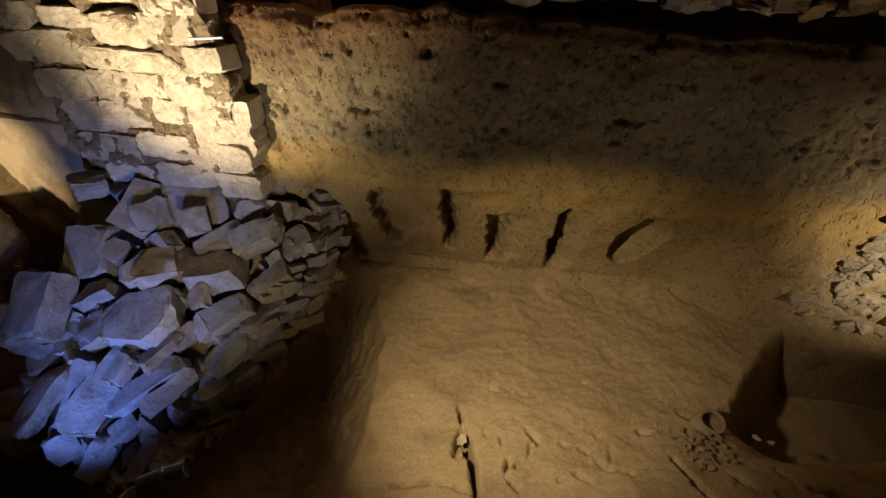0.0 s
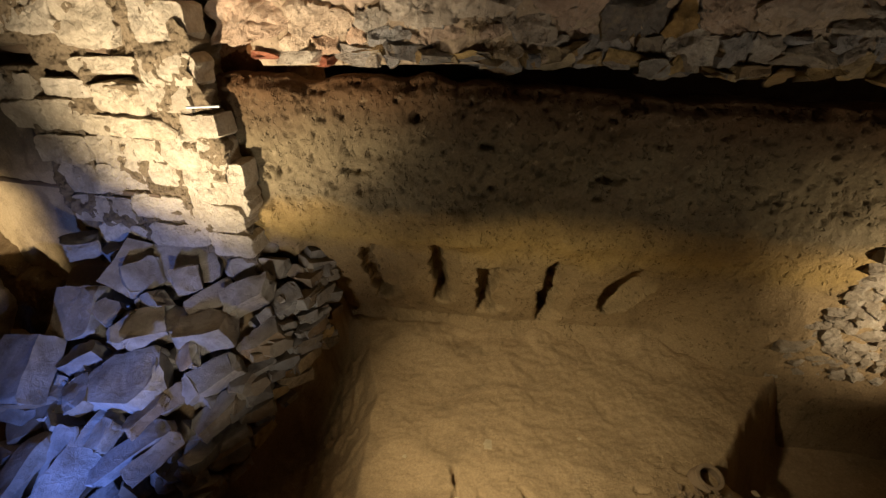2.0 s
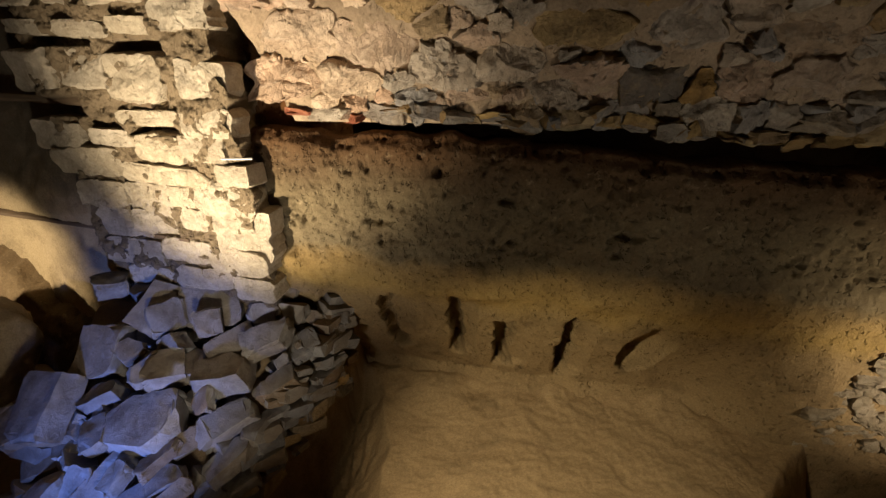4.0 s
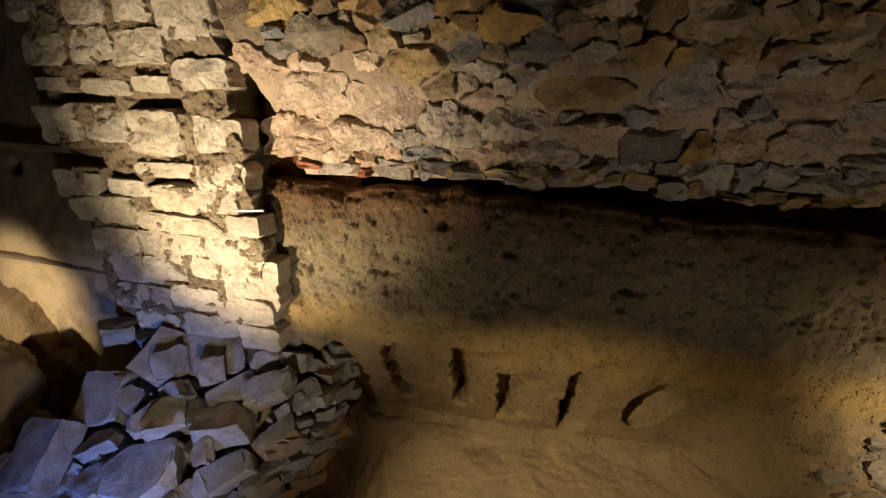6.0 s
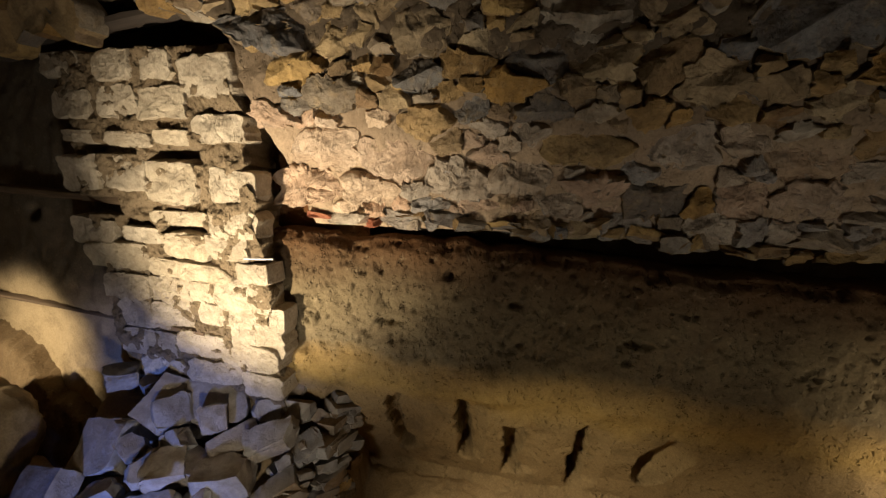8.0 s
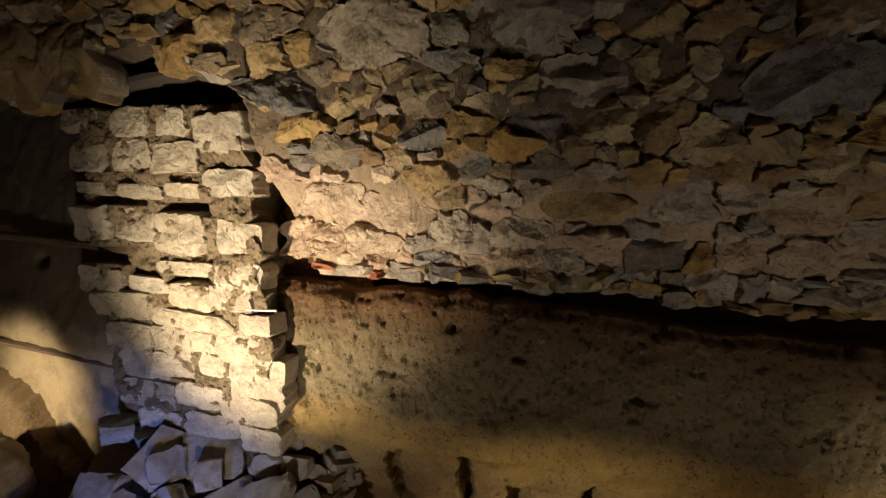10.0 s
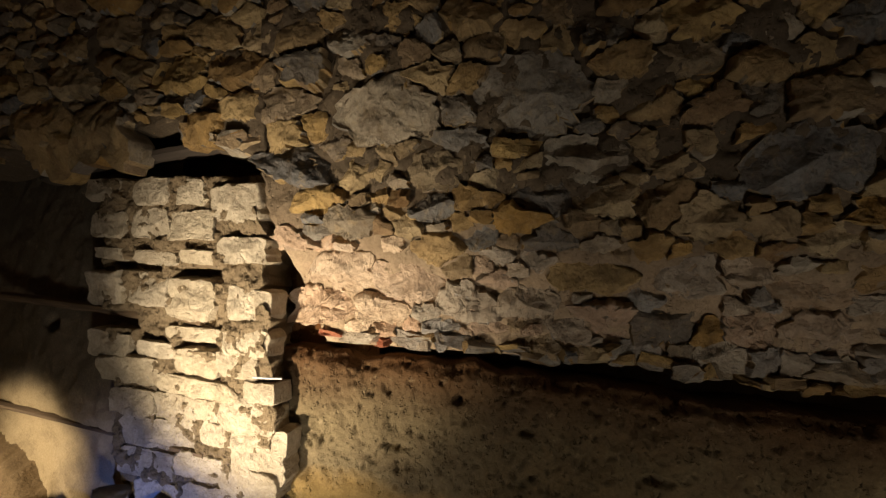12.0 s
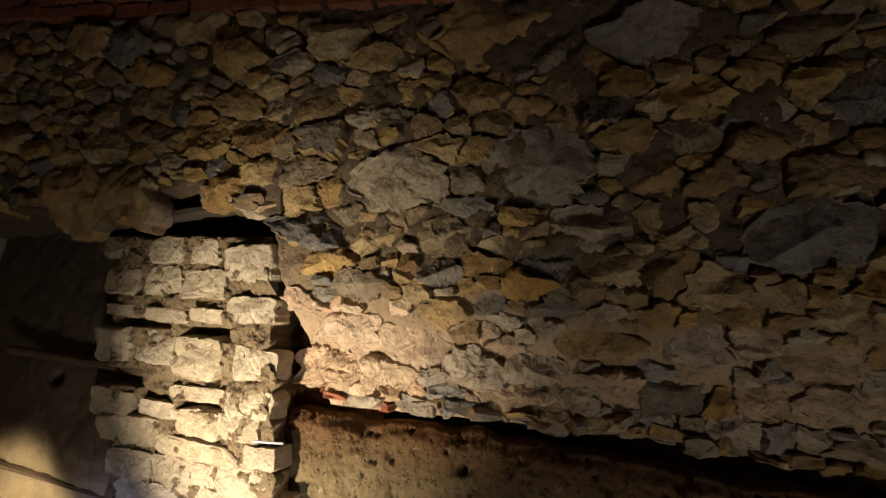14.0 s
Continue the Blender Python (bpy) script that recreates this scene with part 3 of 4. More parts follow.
# (x, foot, head, half width, depth, lean), then broader hollows (x, z, half width, half height, depth, lean)
SOCKETS = [(-0.37, 0.22, 0.80, 0.050, 0.17, -0.10), (0.045, 0.24, 0.84, 0.048, 0.26, -0.02), (0.385, 0.17, 0.66, 0.060, 0.22, -0.06), (0.775, 0.12, 0.72, 0.058, 0.26, -0.06), (1.05, 0.05, 0.12, 0.06, 0.05, 0.0)]
HOLLOWS = [(1.22, 0.48, 0.14, 0.23, 0.26, 0.18), (-0.80, 0.55, 0.10, 0.28, 0.08, 0.0), (-0.07, 1.60, 0.05, 0.035, 0.045, 0.3), (-0.42, 1.30, 0.10, 0.03, 0.05, 0.3), (0.30, 1.45, 0.05, 0.03, 0.05, 0.0), (0.95, 1.28, 0.08, 0.03, 0.05, 0.0)]


# ---- ground: pit floor, trench, bank of the stone pile, lower pit ----
def ridge_line(y):
    """Where the bank of the pile ends, towards the trench."""
    return np.interp(y, [0.0, 1.66, 2.09, 2.43, 2.70, 3.1, 4.0], [-2.35, -1.55, -1.30, -1.08, -0.84, -0.76, -0.72])


def carve(X, Y, points, half, deep):
    """A crack along the points, as a depth."""
    best = np.full_like(X, 9.0)
    for (x0, y0), (x1, y1) in zip(points, points[1:]):
        dx, dy = x1 - x0, y1 - y0
        s = np.clip(((X - x0) * dx + (Y - y0) * dy) / (dx * dx + dy * dy), 0, 1)
        best = np.minimum(best, np.hypot(X - x0 - s * dx, Y - y0 - s * dy))
    best = best + 0.022 * fbm(X, Y, 16, 77, 5, 0.65)
    return deep * (1 - smooth(best, 0, half)) * (0.55 + 0.9 * np.clip(fbm(X, Y, 9, 87, 3) + 0.5, 0, 1))


def build_ground():
    xs = np.concatenate([np.arange(-4.6, -2.6, 0.05), np.arange(-2.6, -1.0, 0.025), np.arange(-1.0, 2.6, 0.0125), np.arange(2.6, 4.3, 0.05)])
    ys = np.concatenate([np.arange(-2.6, 0.9, 0.07), np.arange(0.9, 3.5, 0.0125), np.arange(3.5, 4.3, 0.05)])
    X, Y = np.meshgrid(xs, ys)
    base = 2.64 - 0.16 * X + 0.42 - 0.10 * np.clip(X, -1, 0)
    U, W = 0.8 * X + 0.6 * Y, 0.8 * Y - 0.6 * X
    Z = -0.10 + 0.07 * fbm(X, Y, 1.1, 3, 4) + 0.008 * fbm(U, W, 5, 13, 6, 0.68) + 0.005 * fbm(W, U, 31, 17, 4, 0.7)
    # steps of the dug surface
    Z += 0.02 * 0.5 * np.floor(3 * fbm(X + 0.4 * Y, Y, 1.7, 23, 3)) / 3
    # the floor rises into the wall
    Z += (0.11 + 0.06 * fbm(X, Y, 4, 27, 4)) * np.exp(-np.clip(base - Y, -0.05, 9) / 0.28)
    # trench beside the pile
    edge = np.interp(Y, [1.0, 1.34, 1.85, 2.5, 3.3, 3.8], [-0.52, -0.48, -0.42, -0.41, -0.58, -0.62]) + 0.03 * fbm(X * 0, Y, 5, 33, 4)
    trench = np.clip((edge + 0.03 - X) / 0.46, 0, 1) ** 0.9
    Z += 0.05 * fbm(X * 3, Y * 1.2 + 2 * Z, 9, 47, 4, 0.6) * np.clip(4 * trench * (1 - trench), 0, 1)
    trench *= 1 - smooth(Y, 3.05, 3.25)
    Z -= (0.50 + 0.05 * fbm(X, Y, 18, 43, 3)) * trench
    # lower pit beyond the pot
    beyond = (X - 1.45) * 0.67 - (Y - 1.85) * 0.74 + 0.05 * fbm(U, W, 4, 53, 5, 0.55)
    Z -= 0.62 * smooth(beyond, 0.0, 0.15 + 0.4 * (1 - smooth(Y, 1.7, 1.9))) * smooth(Y, 1.5, 1.9)
    # bank under the loose stones
    side = ridge_line(Y) - X + 0.03 * fbm(X, Y, 7, 63, 3)
    bank = pile_height(X, Y) - 0.20 + 0.05 * fbm(X, Y, 6, 73, 4)
    bank = np.maximum(bank - 0.55 * smooth(-X, 2.4, 2.75), -0.5)
    Z = Z + (np.maximum(bank, Z) - Z) * smooth(side, -0.10, 0.07)
    for points, half, deep in CRACKS:
        Z -= carve(X, Y, points, 0.8 * half, deep)
    ob = sheet("ground", X, Y, Z, FLOOR_EARTH)
    return tagged(ob, "trodden yellow-brown earth floor of the dig, cracked and stepped", "ground", kind="structure")


CRACKS = [([(0.98, 1.70), (1.05, 1.68), (1.07, 1.55), (1.13, 1.40), (1.20, 1.25)], 0.016, 0.09), ([(0.09, 1.86), (0.10, 1.72), (0.06, 1.62), (0.07, 1.55)], 0.022, 0.08),
          ([(0.10, 1.66), (0.135, 1.56), (0.15, 1.36), (0.155, 1.28)], 0.034, 0.14), ([(-0.22, 1.40), (-0.05, 1.42), (0.12, 1.37)], 0.025, 0.07),
          ([(0.37, 1.78), (0.43, 1.70), (0.47, 1.62)], 0.012, 0.05), ([(0.28, 1.66), (0.31, 1.56), (0.28, 1.45), (0.34, 1.38)], 0.014, 0.05),
          ([(0.52, 1.42), (0.60, 1.45), (0.66, 1.40)], 0.012, 0.04), ([(1.12, 1.86), (1.24, 1.84), (1.30, 1.80)], 0.010, 0.04),
          ([(1.55, 1.50), (1.66, 1.40), (1.75, 1.38)], 0.018, 0.06), ([(0.34, 1.50), (0.40, 1.55), (0.43, 1.62)], 0.012, 0.05), ([(0.20, 1.75), (0.24, 1.62), (0.30, 1.52)], 0.010, 0.04),
          ([(0.72, 1.72), (0.80, 1.62), (0.78, 1.50)], 0.010, 0.035), ([(0.58, 1.62), (0.68, 1.58), (0.74, 1.48), (0.86, 1.44)], 0.010, 0.035), ([(1.30, 1.48), (1.38, 1.40), (1.50, 1.36)], 0.010, 0.04)]


# ---- foundation wall of rubble over the earth ----
def build_core(name, xa, xb, za, zb, face, inset, material, left_edge=None, right_edge=None, steps=(150, 90), deep=0.5, relief=0.05, seed=100, holes=(), bottom=None):
    """A mortar body: the face, and the sides, top and underside turning back into the ground behind."""
    U, V = np.meshgrid(np.linspace(0, 1, steps[0]), np.linspace(0, 1, steps[1]))
    Z = za + (zb - za) * V
    L = left_edge(Z) if left_edge else np.full_like(Z, xa)
    R = right_edge(Z) if right_edge else np.full_like(Z, xb)
    X = L + (R - L) * U
    if bottom is not None:
        B = bottom(X) + 0.04 * fbm(X, X * 0, 5, seed + 3, 4)
        Z = B + (zb - B) * V
    Y = face(X, Z) + inset + relief * fbm(X, Z, 5, seed, 5, 0.6) + 0.02 * fbm(X, Z, 30, seed + 9, 3)
    for hx, hz, hw, hh, hd in holes:
        Y += hd * (1 - smooth(np.abs(X - hx + 0.1 * fbm(X, Z, 12, 7, 2)), 0.4 * hw, 0.5 * hw)) * (1 - smooth(np.abs(Z - hz), 0.35 * hh, 0.55 * hh))

    def around(A, back):
        A = np.hstack([A[:, :1], A, A[:, -1:]])
        A = np.vstack([A[:1], A, A[-1:]])
        if back:
            A[0] += deep
            A[-1] += deep
            A[1:-1, 0] += deep
            A[1:-1, -1] += deep
        return A
    return sheet(name, around(X, False), around(Y, True), around(Z, False), material)


def wall_left(z):
    return -0.96 - 0.30 * (z - 1.9) / 0.95 + 0.05 * fbm(z, z * 0, 6, 120, 4)


def void_roof(x):
    """The ragged underside of the wall over the hollow above the pier."""
    return np.interp(x, [-4.6, -3.4, -2.67, -2.22, -1.85, -1.70, -1.45, -1.2], [2.93, 2.95, 2.98, 3.06, 3.14, 3.0, 2.94, 2.90])


def build_foundation():
    rng = random.Random(4)
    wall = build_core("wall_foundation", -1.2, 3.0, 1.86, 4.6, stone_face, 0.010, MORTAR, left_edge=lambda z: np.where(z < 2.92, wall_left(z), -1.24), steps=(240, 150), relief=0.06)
    tagged(wall, "rubble foundation wall of mixed limestone in crumbling mortar", "stone wall", kind="structure")
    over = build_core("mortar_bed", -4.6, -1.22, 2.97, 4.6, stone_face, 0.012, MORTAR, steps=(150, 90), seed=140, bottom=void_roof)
    over.parent = wall
    bounds = (-4.4, 1.84, 2.7, 4.36)
    def inside(x, z):
        if z > (4.02 - 0.085 * x if x < -0.35 else 3.99):
            return False
        if x < -1.2:
            return z > void_roof(x) + 0.04
        return x > -0.93 - 0.30 * (z - 1.9) / 0.95 and z > 1.93 - 0.04 * max(0, x)
    keys = [k for rows in FACE_LISTS for k in rows if inside(k[0], k[1] - 0.02)]
    seeds = fill_seeds(keys, inside, bounds, rng, lambda x, z: 0.15 if z < 2.9 else 0.21, 9000)
    cells = packed_cells(seeds, bounds, 0.002, lambda x, z: float(np.interp(z, [1.9, 2.5, 2.95, 3.3], [-0.004, -0.003, 0.001, 0.005])))
    cells = [c for c in cells if inside(c[0], c[1])]
    cells.sort(key=lambda c: abs(c[0] - 0.1) + 0.6 * abs(c[1] - 2.7))
    outer = []
    for k, (cx, cz, poly) in enumerate(cells):
        size = max(math.dist(q, (0, 0)) for q in poly)
        limed = cz < 2.42 - 0.05 * cx and rng.random() < 0.85 - 0.9 * max(0.0, cz - 2.2)
        creamy = cx < -0.25 + rng.uniform(-0.25, 0.25) and cz < 2.45
        proud = (rng.uniform(0.05, 0.095) if cz < 2.85 else rng.uniform(0.028, 0.075)) + (0.02 if size > 0.2 else 0) + (0.035 if size > 0.16 and cz > 2.85 else 0)
        ob = worn_stone("stone", poly, 0.12, proud, rng, CREAM if creamy else LIMED if limed else LIMESTONE, wall, facets=rng.choice((3, 4, 5)), steep=0.95 if cz < 2.85 else 0.55,
                        rough=0.22 if limed else 0.13, dome=7.0, soften=1 if cz > 2.95 else 0, ragged=0.24)
        lean = math.degrees(math.atan2(stone_face(cx, cz - 0.05) - stone_face(cx, cz + 0.05), 0.1))
        ob.matrix_world = pose(cx, float(stone_face(cx, cz)) + 0.012, cz, lean * 0.7 + rng.uniform(-7, 7), rng.uniform(-4, 4), -9.6 + rng.uniform(-8, 8))
        if k >= 300:
            outer.append(ob)
    far = bmesh.new()
    for ob in outer:
        me = ob.data
        if me.materials[0] != LIMESTONE:
            continue
        me.transform(ob.matrix_world)
        far.from_mesh(me)
        bpy.data.objects.remove(ob)
        bpy.data.meshes.remove(me)
    tagged(part("outer_stones", far, LIMESTONE, wall), kind="stuff")
    # ragged lip of stones hanging under the wall
    for x in np.arange(-0.85, 2.7, 0.15):
        x = float(x + rng.uniform(-0.03, 0.03))
        w, h = rng.uniform(0.08, 0.32), rng.uniform(0.03, 0.10)
        z = 1.91 - 0.05 * max(0, x) + rng.uniform(-0.05, 0.04) * (0.4 if x < -0.3 else 1.0)
        ob = part("stone", block(w, 0.2, h, rng, 12, 0.28, 0.014, 2, 0.01), (BRICK if rng.random() < 0.3 else LIMED) if x < -0.3 else LIMESTONE, wall)
        ob.matrix_world = pose(x, float(stone_face(x, z)) + 0.04, z, rng.uniform(-20, 20), rng.uniform(-14, 20), -9 + rng.uniform(-35, 35))
    for x in np.arange(-4.4, -1.2, 0.13):
        x = float(x + rng.uniform(-0.03, 0.03))
        z = float(void_roof(x)) + 0.06 + rng.uniform(-0.03, 0.04)
        ob = part("stone", block(rng.uniform(0.09, 0.22), 0.2, rng.uniform(0.05, 0.10), rng, 12, 0.28, 0.012, 2), LIMESTONE, wall)
        ob.matrix_world = pose(x, float(stone_face(x, z)) + 0.05, z, rng.uniform(-20, 20), rng.uniform(-20, 20), -9 + rng.uniform(-30, 30))
    # courses of red brick on top, with pale mortar smeared over the joints
    for row in range(4):
        for k in range(17):
            x = -4.0 + 0.315 * k + 0.16 * (row % 2) + rng.uniform(-0.01, 0.01)
            z = 4.075 - 0.085 * x + 0.105 * row
            ob = part("brick", block(0.30 * rng.uniform(0.9, 1.0), 0.14, 0.088, rng, 5, 0.07, 0.006, 1), BRICK, wall)
            ob.matrix_world = pose(x, float(stone_face(x, z)) + 0.035 + rng.uniform(-0.015, 0.015), z, rng.uniform(-4, 4), 4.8 + rng.uniform(-1.5, 1.5), -9.6)
    return wall


# ---- pier of pale marl blocks ----
def pier_left(z):
    return -2.30 - 0.20 * (z - 0.95) / 1.8 + 0.05 * fbm(z, z * 0, 5, 201, 4)


def pier_right(z):
    return -1.10 - 0.17 * (z - 0.95) / 1.8 + 0.06 * fbm(z, z * 0 + 2, 7, 211, 4)


def build_pier():
    rng = random.Random(9)
    pier = tagged(new("masonry_pier"), "coursed pier of pale marl blocks with open joints, spotlit", "stone pier")
    pier.location = (-1.75, 2.8, 0.5)
    bpy.context.view_layer.update()
    core = build_core("mortar_core", 0, 0, 0.55, 2.82, pier_face, 0.020, PIER_MORTAR, pier_left, pier_right, (170, 300), 0.6, 0.075, 220, ((-1.67, 2.23, 0.36, 0.09, 0.14), (-2.33, 1.93, 0.32, 0.11, 0.14), (-1.68, 1.80, 0.30, 0.05, 0.12), (-2.20, 2.28, 0.5, 0.06, 0.10)))
    core.parent, core.matrix_parent_inverse = pier, pier.matrix_world.inverted()
    for x, z, w, h in PIER_STONES_A + PIER_STONES_B:
        w, h = w * 1.03, h * 1.02
        poly = []
        for sx, sz in ((1, 1), (-1, 1), (-1, -1), (1, -1)):
            cx, cz = rng.uniform(0.01, 0.14) * w, rng.uniform(0.02, 0.25) * h
            x1, z1 = sx * 0.5 * w * rng.uniform(0.93, 1.0), sz * 0.5 * h * rng.uniform(0.92, 1.0)
            pair = [(x1, z1 - sz * cz), (x1 - sx * cx, z1)]
            poly += pair if sx * sz > 0 else pair[::-1]
        poly = poly[::-1]
        ob = worn_stone("stone", poly, 0.14, rng.uniform(0.030, 0.042), rng, MARL, pier, facets=3, steep=0.28, rough=0.10, dome=16.0, soften=0, ragged=0.12)
        ob.matrix_parent_inverse = pier.matrix_world.inverted()
        ob.matrix_world = pose(x, float(pier_face(x, z)) + 0.02, z, 7 + rng.uniform(-4, 4), 2 + rng.uniform(-2, 2), -13 + rng.uniform(-3, 3))
    return pier


# ---- bank of loose slabs ----
def build_pile():
    rng = random.Random(21)
    slope = math.degrees(math.atan(0.9))
    rows = PILE_A + PILE_B + PILE_C
    for k, (x, y, length, width, turn) in enumerate(rows):
        thick = max(0.055, min(width, length) * rng.uniform(0.5, 0.8))
        ob = part("rubble_stone", slab_stone(length * 1.04, width * 0.95, thick, rng), SLATE)
        narrow = width < 0.17
        lift = 0.07 * (k * 7 % 5 - 2) / 2 - 0.15 * thick - (0.02 if narrow else 0)
        ob.matrix_world = pose(x, y, float(pile_height(x, y)) + lift, slope, 0, 0) @ pose(0, 0, 0, 0, 0, turn) @ pose(0, 0, 0, rng.choice((-1, 1)) * (rng.uniform(15, 38) if narrow else rng.uniform(4, 30)), rng.uniform(-18, 18), 0)
        tagged(ob, "loose grey stone slab lying on the rubble bank", "stone", "loose stone pile")
    # smaller pieces between and under them
    for k in range(110):
        y = rng.uniform(1.5, 2.95)
        x = float(ridge_line(y)) - rng.uniform(0.0, 1.2)
        w = rng.uniform(0.07, 0.17)
        bm = block(w * 1.4, w, w * 0.6, rng, 9, 0.2, 0.005, 2, 0.008)
        ob = part("rubble_stone", bm, SLATE)
        ob.matrix_world = pose(x, y, float(pile_height(x, y)) - 0.16, slope + rng.uniform(-25, 25), rng.uniform(-25, 25), rng.uniform(0, 180))
        tagged(ob, "small grey stone wedged between the slabs", "stone", "small stones of the pile")
    # the dry stone edge towards the trench
    for k in range(110):
        y = rng.uniform(1.5, 3.0)
        drop = rng.uniform(0.0, 1.0)
        x = float(ridge_line(y)) + 0.015 + 0.07 * drop
        z = float(pile_height(x, y)) - 0.10 - drop * 0.42
        if z < -0.46:
            continue
        w = rng.uniform(0.06, 0.15)
        ob = part("edge_stone", block(w * 1.5, w, w * 0.6, rng, 8, 0.2, 0.005, 2, 0.006), SLATE if drop < 0.7 else LIMESTONE)
        ob.matrix_world = pose(x, y, z, rng.uniform(-12, 12), rng.uniform(-12, 12), 55 + rng.uniform(-20, 20))
        tagged(ob, "small dusty stone in the dry edge of the bank", "stone", "dry stone edge")


# ---- alcove beyond the pier ----
def build_alcove():
    X, Z = np.meshgrid(np.linspace(-4.6, -2.0, 130), np.linspace(-0.4, 3.1, 170))
    Y = 2.98 - 0.42 * (X + 2.4) + 0.10 * (1 - smooth(Z, 1.05, 1.25)) + 0.05 * fbm(X, Z, 1.5, 301, 5) + 0.022 * fbm(X, Z, 10, 311, 5, 0.6)
    Y += 0.12 * np.clip(1 - ((X + 3.2) / 0.11) ** 2 - ((Z - 1.85) / 0.07) ** 2, 0, 1)
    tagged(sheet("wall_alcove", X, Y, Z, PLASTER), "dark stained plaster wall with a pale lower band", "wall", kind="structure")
    # added bank at that wall's foot; dark brown and ragged crest imitate a shadow
    X, V = np.meshgrid(np.linspace(-4.6, -2.25, 150), np.linspace(0, 1, 70))
    crest = np.interp(X, [-4.6, -3.78, -3.45, -3.26, -3.09, -2.77, -2.5, -2.25], [1.0, 0.87, 0.76, 0.66, 0.50, 0.42, 0.25, 0.1]) + 0.07 * fbm(X, X * 0, 5, 331, 4, 0.6)
    Z = -0.55 + (crest + 0.55) * V
    Y = 3.06 - 0.42 * (X + 2.4) - 0.10 - 0.32 * (1 - V) ** 0.8 + 0.16 * smooth(V, 0.93, 1.0) + 0.07 * fbm(X, Z, 2.5, 341, 5) + 0.02 * fbm(X, Z, 14, 351, 4, 0.6)
    tagged(sheet("shade_bank", X, Y, Z, SHADE_EARTH), "added brown bank before the alcove wall, its dark colour standing in for shadow", "earth bank", kind="structure")
    # dark earth behind the gap between pier and foundation
    X, Z = np.meshgrid(np.linspace(-1.9, -0.6, 80), np.linspace(1.0, 3.1, 110))
    Y = 2.93 + 0.0 * X + 0.08 * fbm(X, Z, 3, 321, 5) - 0.10 * (X + 1.0)
    tagged(sheet("wall_gap", X, Y, Z, EARTH), "earth fill behind the pier", "earth wall", kind="structure")


def build_beam(name, a, b, w, h, material, label, category, seed):
    rng = random.Random(seed)
    a, b = Vector(a), Vector(b)
    d = b - a
    bm = bmesh.new()
    rings = []
    for i in range(15):
        ring = []
        for k in range(8):
            ang = 2 * math.pi * (k + 0.5) / 8
            c, s = math.cos(ang), math.sin(ang)
            r = 1 / max(abs(c), abs(s)) ** 0.85
            n = 1 + 0.12 * rng.uniform(-1, 1)
            ring.append(bm.verts.new((d.length * (i / 14 - 0.5), 0.5 * w * r * c * n, 0.5 * h * r * s * n)))
        rings.append(ring)
    for p, q in zip(rings, rings[1:]):
        for k in range(8):
            bm.faces.new((p[k], p[(k + 1) % 8], q[(k + 1) % 8], q[k]))
    bm.faces.new(rings[0][::-1])
    bm.faces.new(rings[-1])
    bmesh.ops.recalc_face_normals(bm, faces=bm.faces[:])
    crisp(bm, 40)
    ob = part(name, bm, material)
    ob.matrix_world = Matrix.Translation((a + b) / 2) @ d.to_track_quat("X", "Z").to_matrix().to_4x4()
    return tagged(ob, label, category)


# ---- pot, sherds and small finds ----
def lathe(profile, steps=40, wobble=0.0, seed=1):
    rng = random.Random(seed)
    bm = bmesh.new()
    rings = []
    for r, z in profile:
        rings.append([bm.verts.new(((r + wobble * math.sin(3 * a + z * 20)) * math.cos(a), (r + wobble * math.cos(2 * a)) * math.sin(a), z)) for a in (2 * math.pi * k / steps for k in range(steps))])
    for p, q in zip(rings, rings[1:]):
        for k in range(steps):
            bm.faces.new((p[k], p[(k + 1) % steps], q[(k + 1) % steps], q[k]))
    bmesh.ops.recalc_face_normals(bm, faces=bm.faces[:])
    crisp(bm, 50)
    return bm


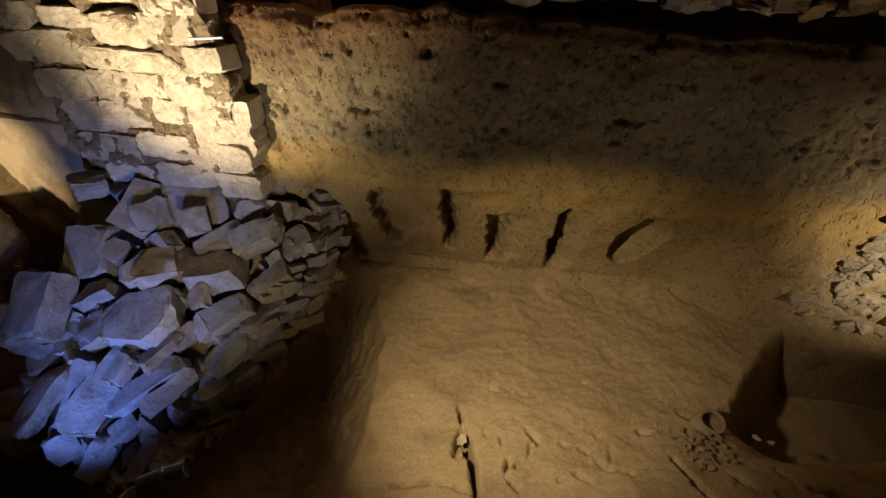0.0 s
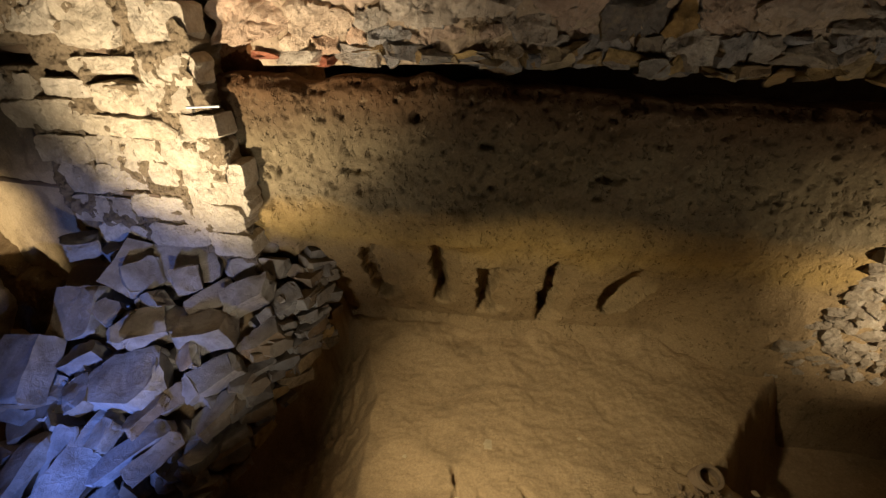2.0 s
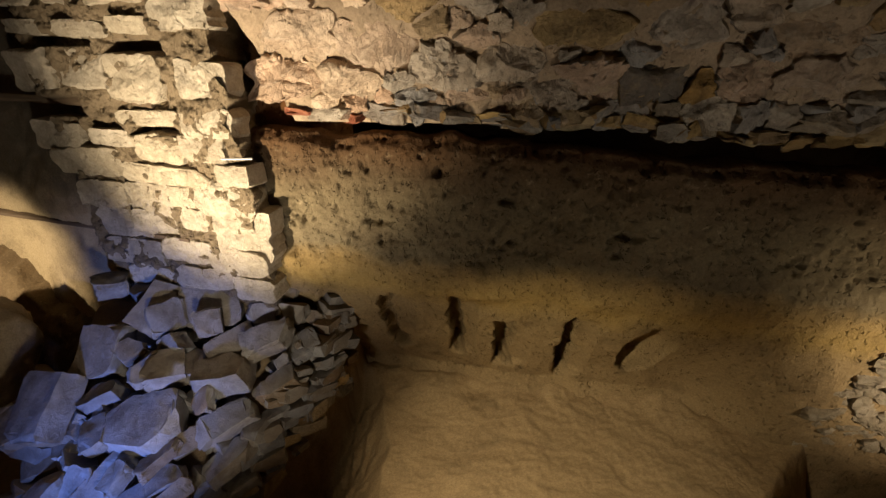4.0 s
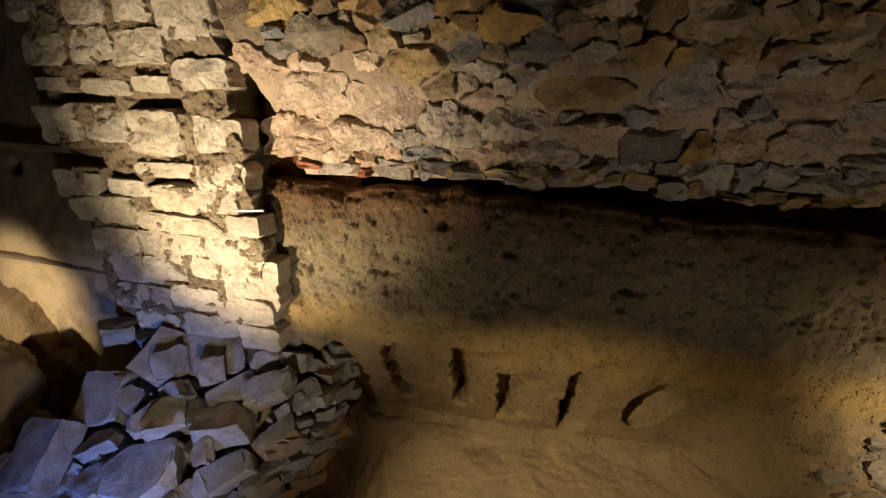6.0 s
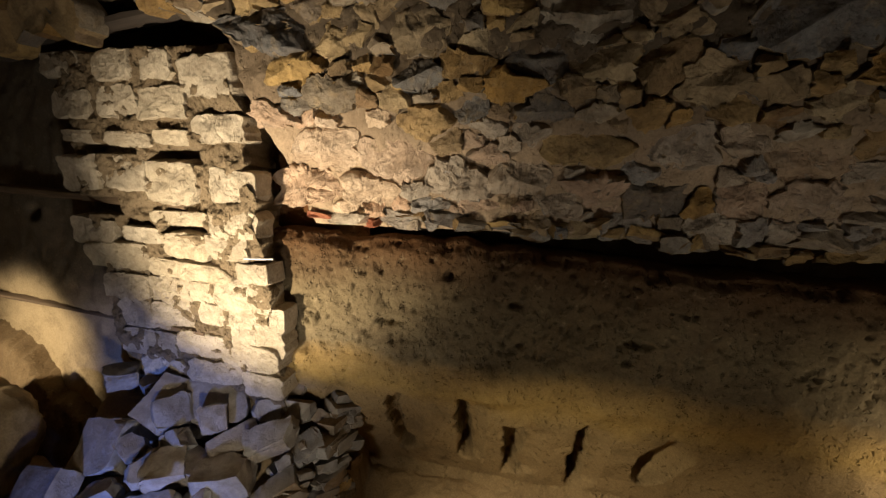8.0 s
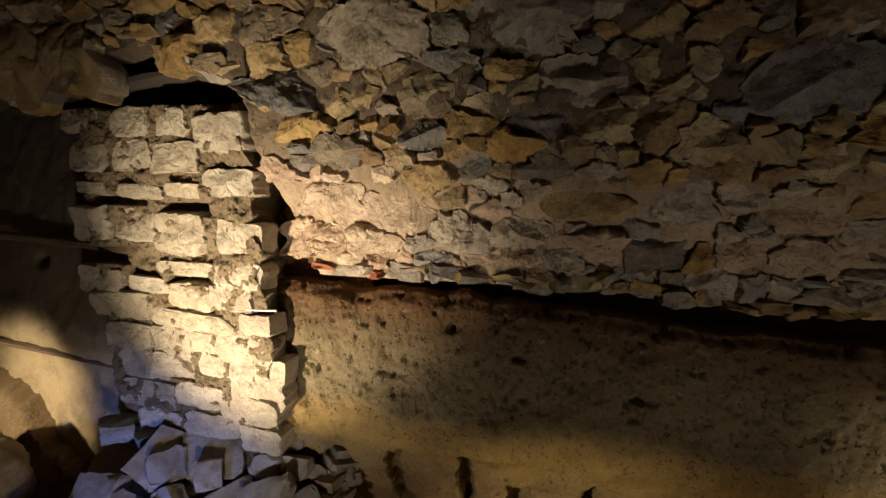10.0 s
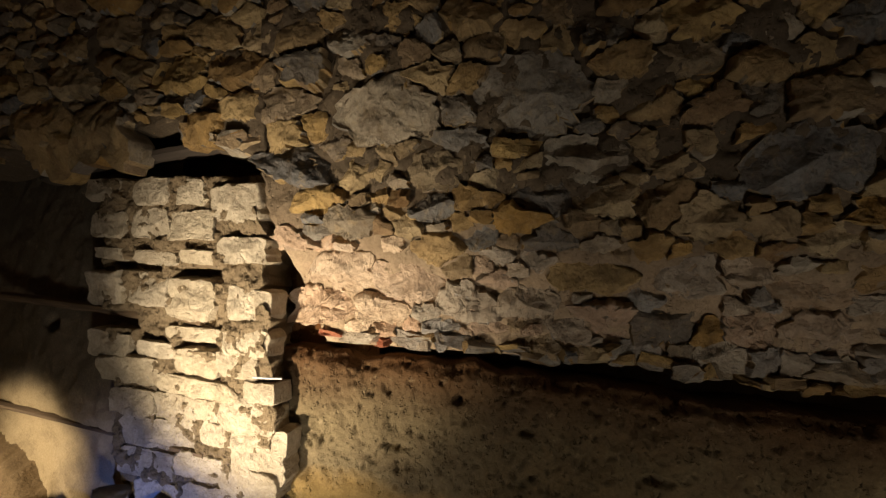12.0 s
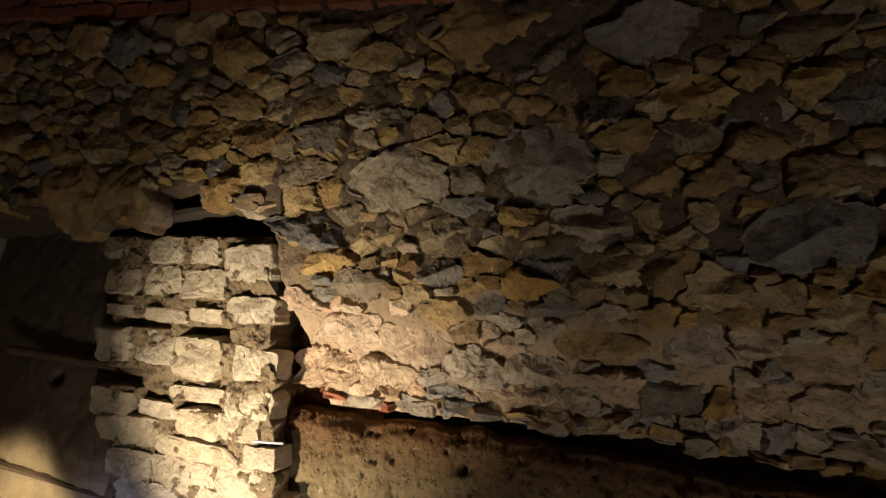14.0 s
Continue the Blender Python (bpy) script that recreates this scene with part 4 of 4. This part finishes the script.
def build_pot():
    pot = tagged(new("clay_pot"), "small fired clay pot half sunk in the earth floor, mouth open", "pot")
    part("body", lathe([(0.0, -0.16), (0.05, -0.158), (0.085, -0.13), (0.105, -0.08), (0.100, -0.035), (0.075, -0.005), (0.070, 0.010), (0.062, 0.010), (0.066, -0.01), (0.09, -0.04), (0.094, -0.08), (0.075, -0.12), (0.0, -0.14)], 40, 0.001), CLAY, pot)
    part("rim", lathe([(0.066, 0.004), (0.080, 0.006), (0.088, 0.016), (0.086, 0.026), (0.074, 0.030), (0.062, 0.026), (0.060, 0.012), (0.066, 0.004)], 40, 0.001), CLAY, pot, "thick rolled clay rim")
    pot.matrix_world = Matrix.Translation((1.365, 1.75, -0.085)) @ Vector((0.05, -0.35, 0.90)).to_track_quat("Z", "Y").to_matrix().to_4x4() @ Matrix.Scale(0.78, 4)
    rng = random.Random(33)
    bm = bmesh.new()
    for k in range(90):
        x, y = rng.gauss(1.24, 0.07), rng.gauss(1.60, 0.06)
        s = rng.uniform(0.006, 0.019)
        m = pose(x, y, -0.098 + rng.uniform(0, 0.014), rng.uniform(-25, 25), rng.uniform(-25, 25), rng.uniform(0, 180)) @ Matrix.Diagonal((s * 1.6, s, s * 0.35, 1))
        bmesh.ops.create_cube(bm, size=1, matrix=m)
    tagged(part("pottery_sherds", bm, CLAY), "scatter of small broken clay sherds beside the pot", "sherds", kind="stuff")
    for x, y, s in ((0.27, 2.02, 0.075), (0.09, 1.65, 0.05), (1.55, 1.66, 0.03), (1.60, 1.63, 0.025), (-0.17, 1.95, 0.02), (0.55, 2.35, 0.02), (0.80, 2.05, 0.02)):
        ob = part("pebble", block(s, s * 1.2, s * 0.4, rng, 9, 0.3, 0.004, 1), PEBBLE)
        ob.matrix_world = pose(x, y, -0.095, 0, 0, rng.uniform(0, 180))
        tagged(ob, "pale pebble pressed into the earth floor", "pebble", "floor pebbles")


# ---- stones in the corner ----
def build_corner():
    rng = random.Random(51)
    def face(x, z):
        return 2.62 - 0.16 * x - 0.12 * (z - 1) + 0.14 * (0.9 - z)
    root = build_core("wall_corner", 2.05, 3.9, -0.80, 0.98, face, 0.045, PIER_MORTAR, left_edge=lambda z: 2.12 + 0.26 * np.clip(z, 0, 1) + 0.10 * fbm(z, z * 0, 7, 401, 4), steps=(110, 80), relief=0.07, seed=410)
    tagged(root, "low remnant of pale flat stones in the corner", "stone wall", kind="structure")
    bounds = (2.1, -0.06, 3.7, 0.95)
    inside = lambda x, z: x > 2.16 + 0.27 * max(z, 0)
    cells = packed_cells(fill_seeds([], inside, bounds, rng, 0.12, 2500), bounds, 0.0)
    for cx, cz, poly in cells:
        ob = worn_stone("stone", poly, 0.1, rng.uniform(0.03, 0.075), rng, CORNER_STONE, root, facets=4, steep=0.7, rough=0.2, dome=8.0, soften=0, ragged=0.22)
        ob.matrix_world = pose(cx, float(face(cx, cz)) + 0.01, cz, -6 + rng.uniform(-9, 9), rng.uniform(-8, 8), -9 + rng.uniform(-9, 9))


# ---- lamp and rail at the edge of the walkway ----
def tube(name, points, radius, material, parent=None, label=""):
    bm = bmesh.new()
    rings = []
    for i, p in enumerate(points):
        d = (Vector(points[min(i + 1, len(points) - 1)]) - Vector(points[max(i - 1, 0)])).normalized()
        side = d.orthogonal().normalized()
        up = d.cross(side)
        rings.append([bm.verts.new(Vector(p) + radius * (math.cos(a) * side + math.sin(a) * up)) for a in (math.pi * k / 4 for k in range(8))])
    for p, q in zip(rings, rings[1:]):
        for k in range(8):
            bm.faces.new((p[k], p[(k + 1) % 8], q[(k + 1) % 8], q[k]))
    bm.faces.new(rings[0][::-1])
    bm.faces.new(rings[-1])
    bmesh.ops.recalc_face_normals(bm, faces=bm.faces[:])
    crisp(bm, 60)
    return part(name, bm, material, parent, label)


def build_lamp():
    lamp = tagged(new("spotlight_lamp"), "small cylindrical metal spotlight clamped to the dark rail", "spotlight")
    part("housing", lathe([(0.0, -0.06), (0.020, -0.06), (0.022, -0.055), (0.022, -0.01), (0.019, -0.008), (0.019, 0.002), (0.022, 0.004), (0.022, 0.05), (0.019, 0.052), (0.017, 0.04), (0.0, 0.038)], 24), ALUMINIUM, lamp)
    part("collar", lathe([(0.0225, -0.006), (0.0245, -0.004), (0.0245, 0.004), (0.0225, 0.006)], 24), ALUMINIUM, lamp)
    tube("cable", [(0.0, 0.0, -0.06), (0.0, 0.0, -0.08), (-0.03, 0.01, -0.10), (-0.055, 0.0, -0.085), (-0.06, 0.0, -0.06), (-0.045, 0.0, -0.045)], 0.0035, CABLE, lamp, "pale looped cable")
    lamp.matrix_world = Matrix.Translation((-0.70, 0.80, 0.75)) @ Vector((0.93, 0.35, 0.12)).to_track_quat("Z", "Y").to_matrix().to_4x4()
    build_beam("rail", (-1.75, 1.04, 0.79), (-0.52, 0.56, 0.79), 0.05, 0.27, BLACK, "black painted rail along the walkway", "rail", 71)


# ---- shell that closes the cellar behind and above the camera ----
def build_shell():
    def slab(name, x0, y0, z0, x1, y1, z1, label):
        bm = bmesh.new()
        bmesh.ops.create_cube(bm, size=1, matrix=Matrix.Translation(((x0 + x1) / 2, (y0 + y1) / 2, (z0 + z1) / 2)) @ Matrix.Diagonal((x1 - x0, y1 - y0, z1 - z0, 1)))
        tagged(part(name, bm, DARK_ROOM), label, "wall", kind="structure")
    slab("wall_south", -4.8, -2.8, -0.7, 4.4, -2.6, 4.8, "plain cellar wall")
    slab("wall_west", -4.8, -2.6, -0.7, -4.6, 4.4, 4.8, "plain cellar wall")
    slab("wall_east", 3.9, -2.6, -0.7, 4.1, 4.4, 4.8, "plain cellar wall")
    slab("wall_back", -4.6, 4.2, -0.7, 3.9, 4.4, 4.8, "earth behind the foundation")
    slab("ceiling", -4.6, -2.6, 4.62, 3.9, 4.2, 4.8, "plain cellar ceiling")


build_ground()
build_earth_wall()
build_alcove()
build_shell()
build_pier()
build_beam("lintel_beam", (-3.0, 2.92, 2.86), (-1.62, 2.60, 3.03), 0.16, 0.07, CHARRED, "blackened lintel beam under the foundation wall", "beam", 81)
build_beam("tie_beam", (-3.75, 3.42, 2.03), (-1.66, 2.71, 1.945), 0.07, 0.065, TIMBER, "old brown timber running into the pier", "beam", 82)
build_beam("tie_beam", (-3.9, 3.58, 1.17), (-1.60, 2.78, 1.145), 0.08, 0.045, TIMBER, "old brown plank along the alcove wall", "beam", 83)
bm = bmesh.new()
bmesh.ops.create_icosphere(bm, subdivisions=5, radius=0.5)
for v in bm.verts:
    v.co *= 1 + 0.22 * noise.fractal(v.co * 2.2 + Vector((4, 1, 7)), 0.9, 2.1, 5) + 0.05 * abs(noise.noise(v.co * 9))
for f in bm.faces:
    f.smooth = True
boulder = part("boulder", bm, PLASTER)
boulder.matrix_world = pose(-3.18, 2.66, 0.36, 0, 0, 20) @ Matrix.Diagonal((0.78, 0.78, 0.86, 1))
tagged(boulder, "large rounded earth-coated boulder beside the pile", "boulder")
peg = tube("iron_peg", [(-1.24, 2.52, 1.665), (-1.15, 2.50, 1.668), (-1.06, 2.49, 1.672)], 0.006, CABLE)
tagged(peg, "thin pale metal peg stuck in the joint of the pier", "peg")
build_pot()
build_lamp()
build_pile()
build_corner()
build_foundation()
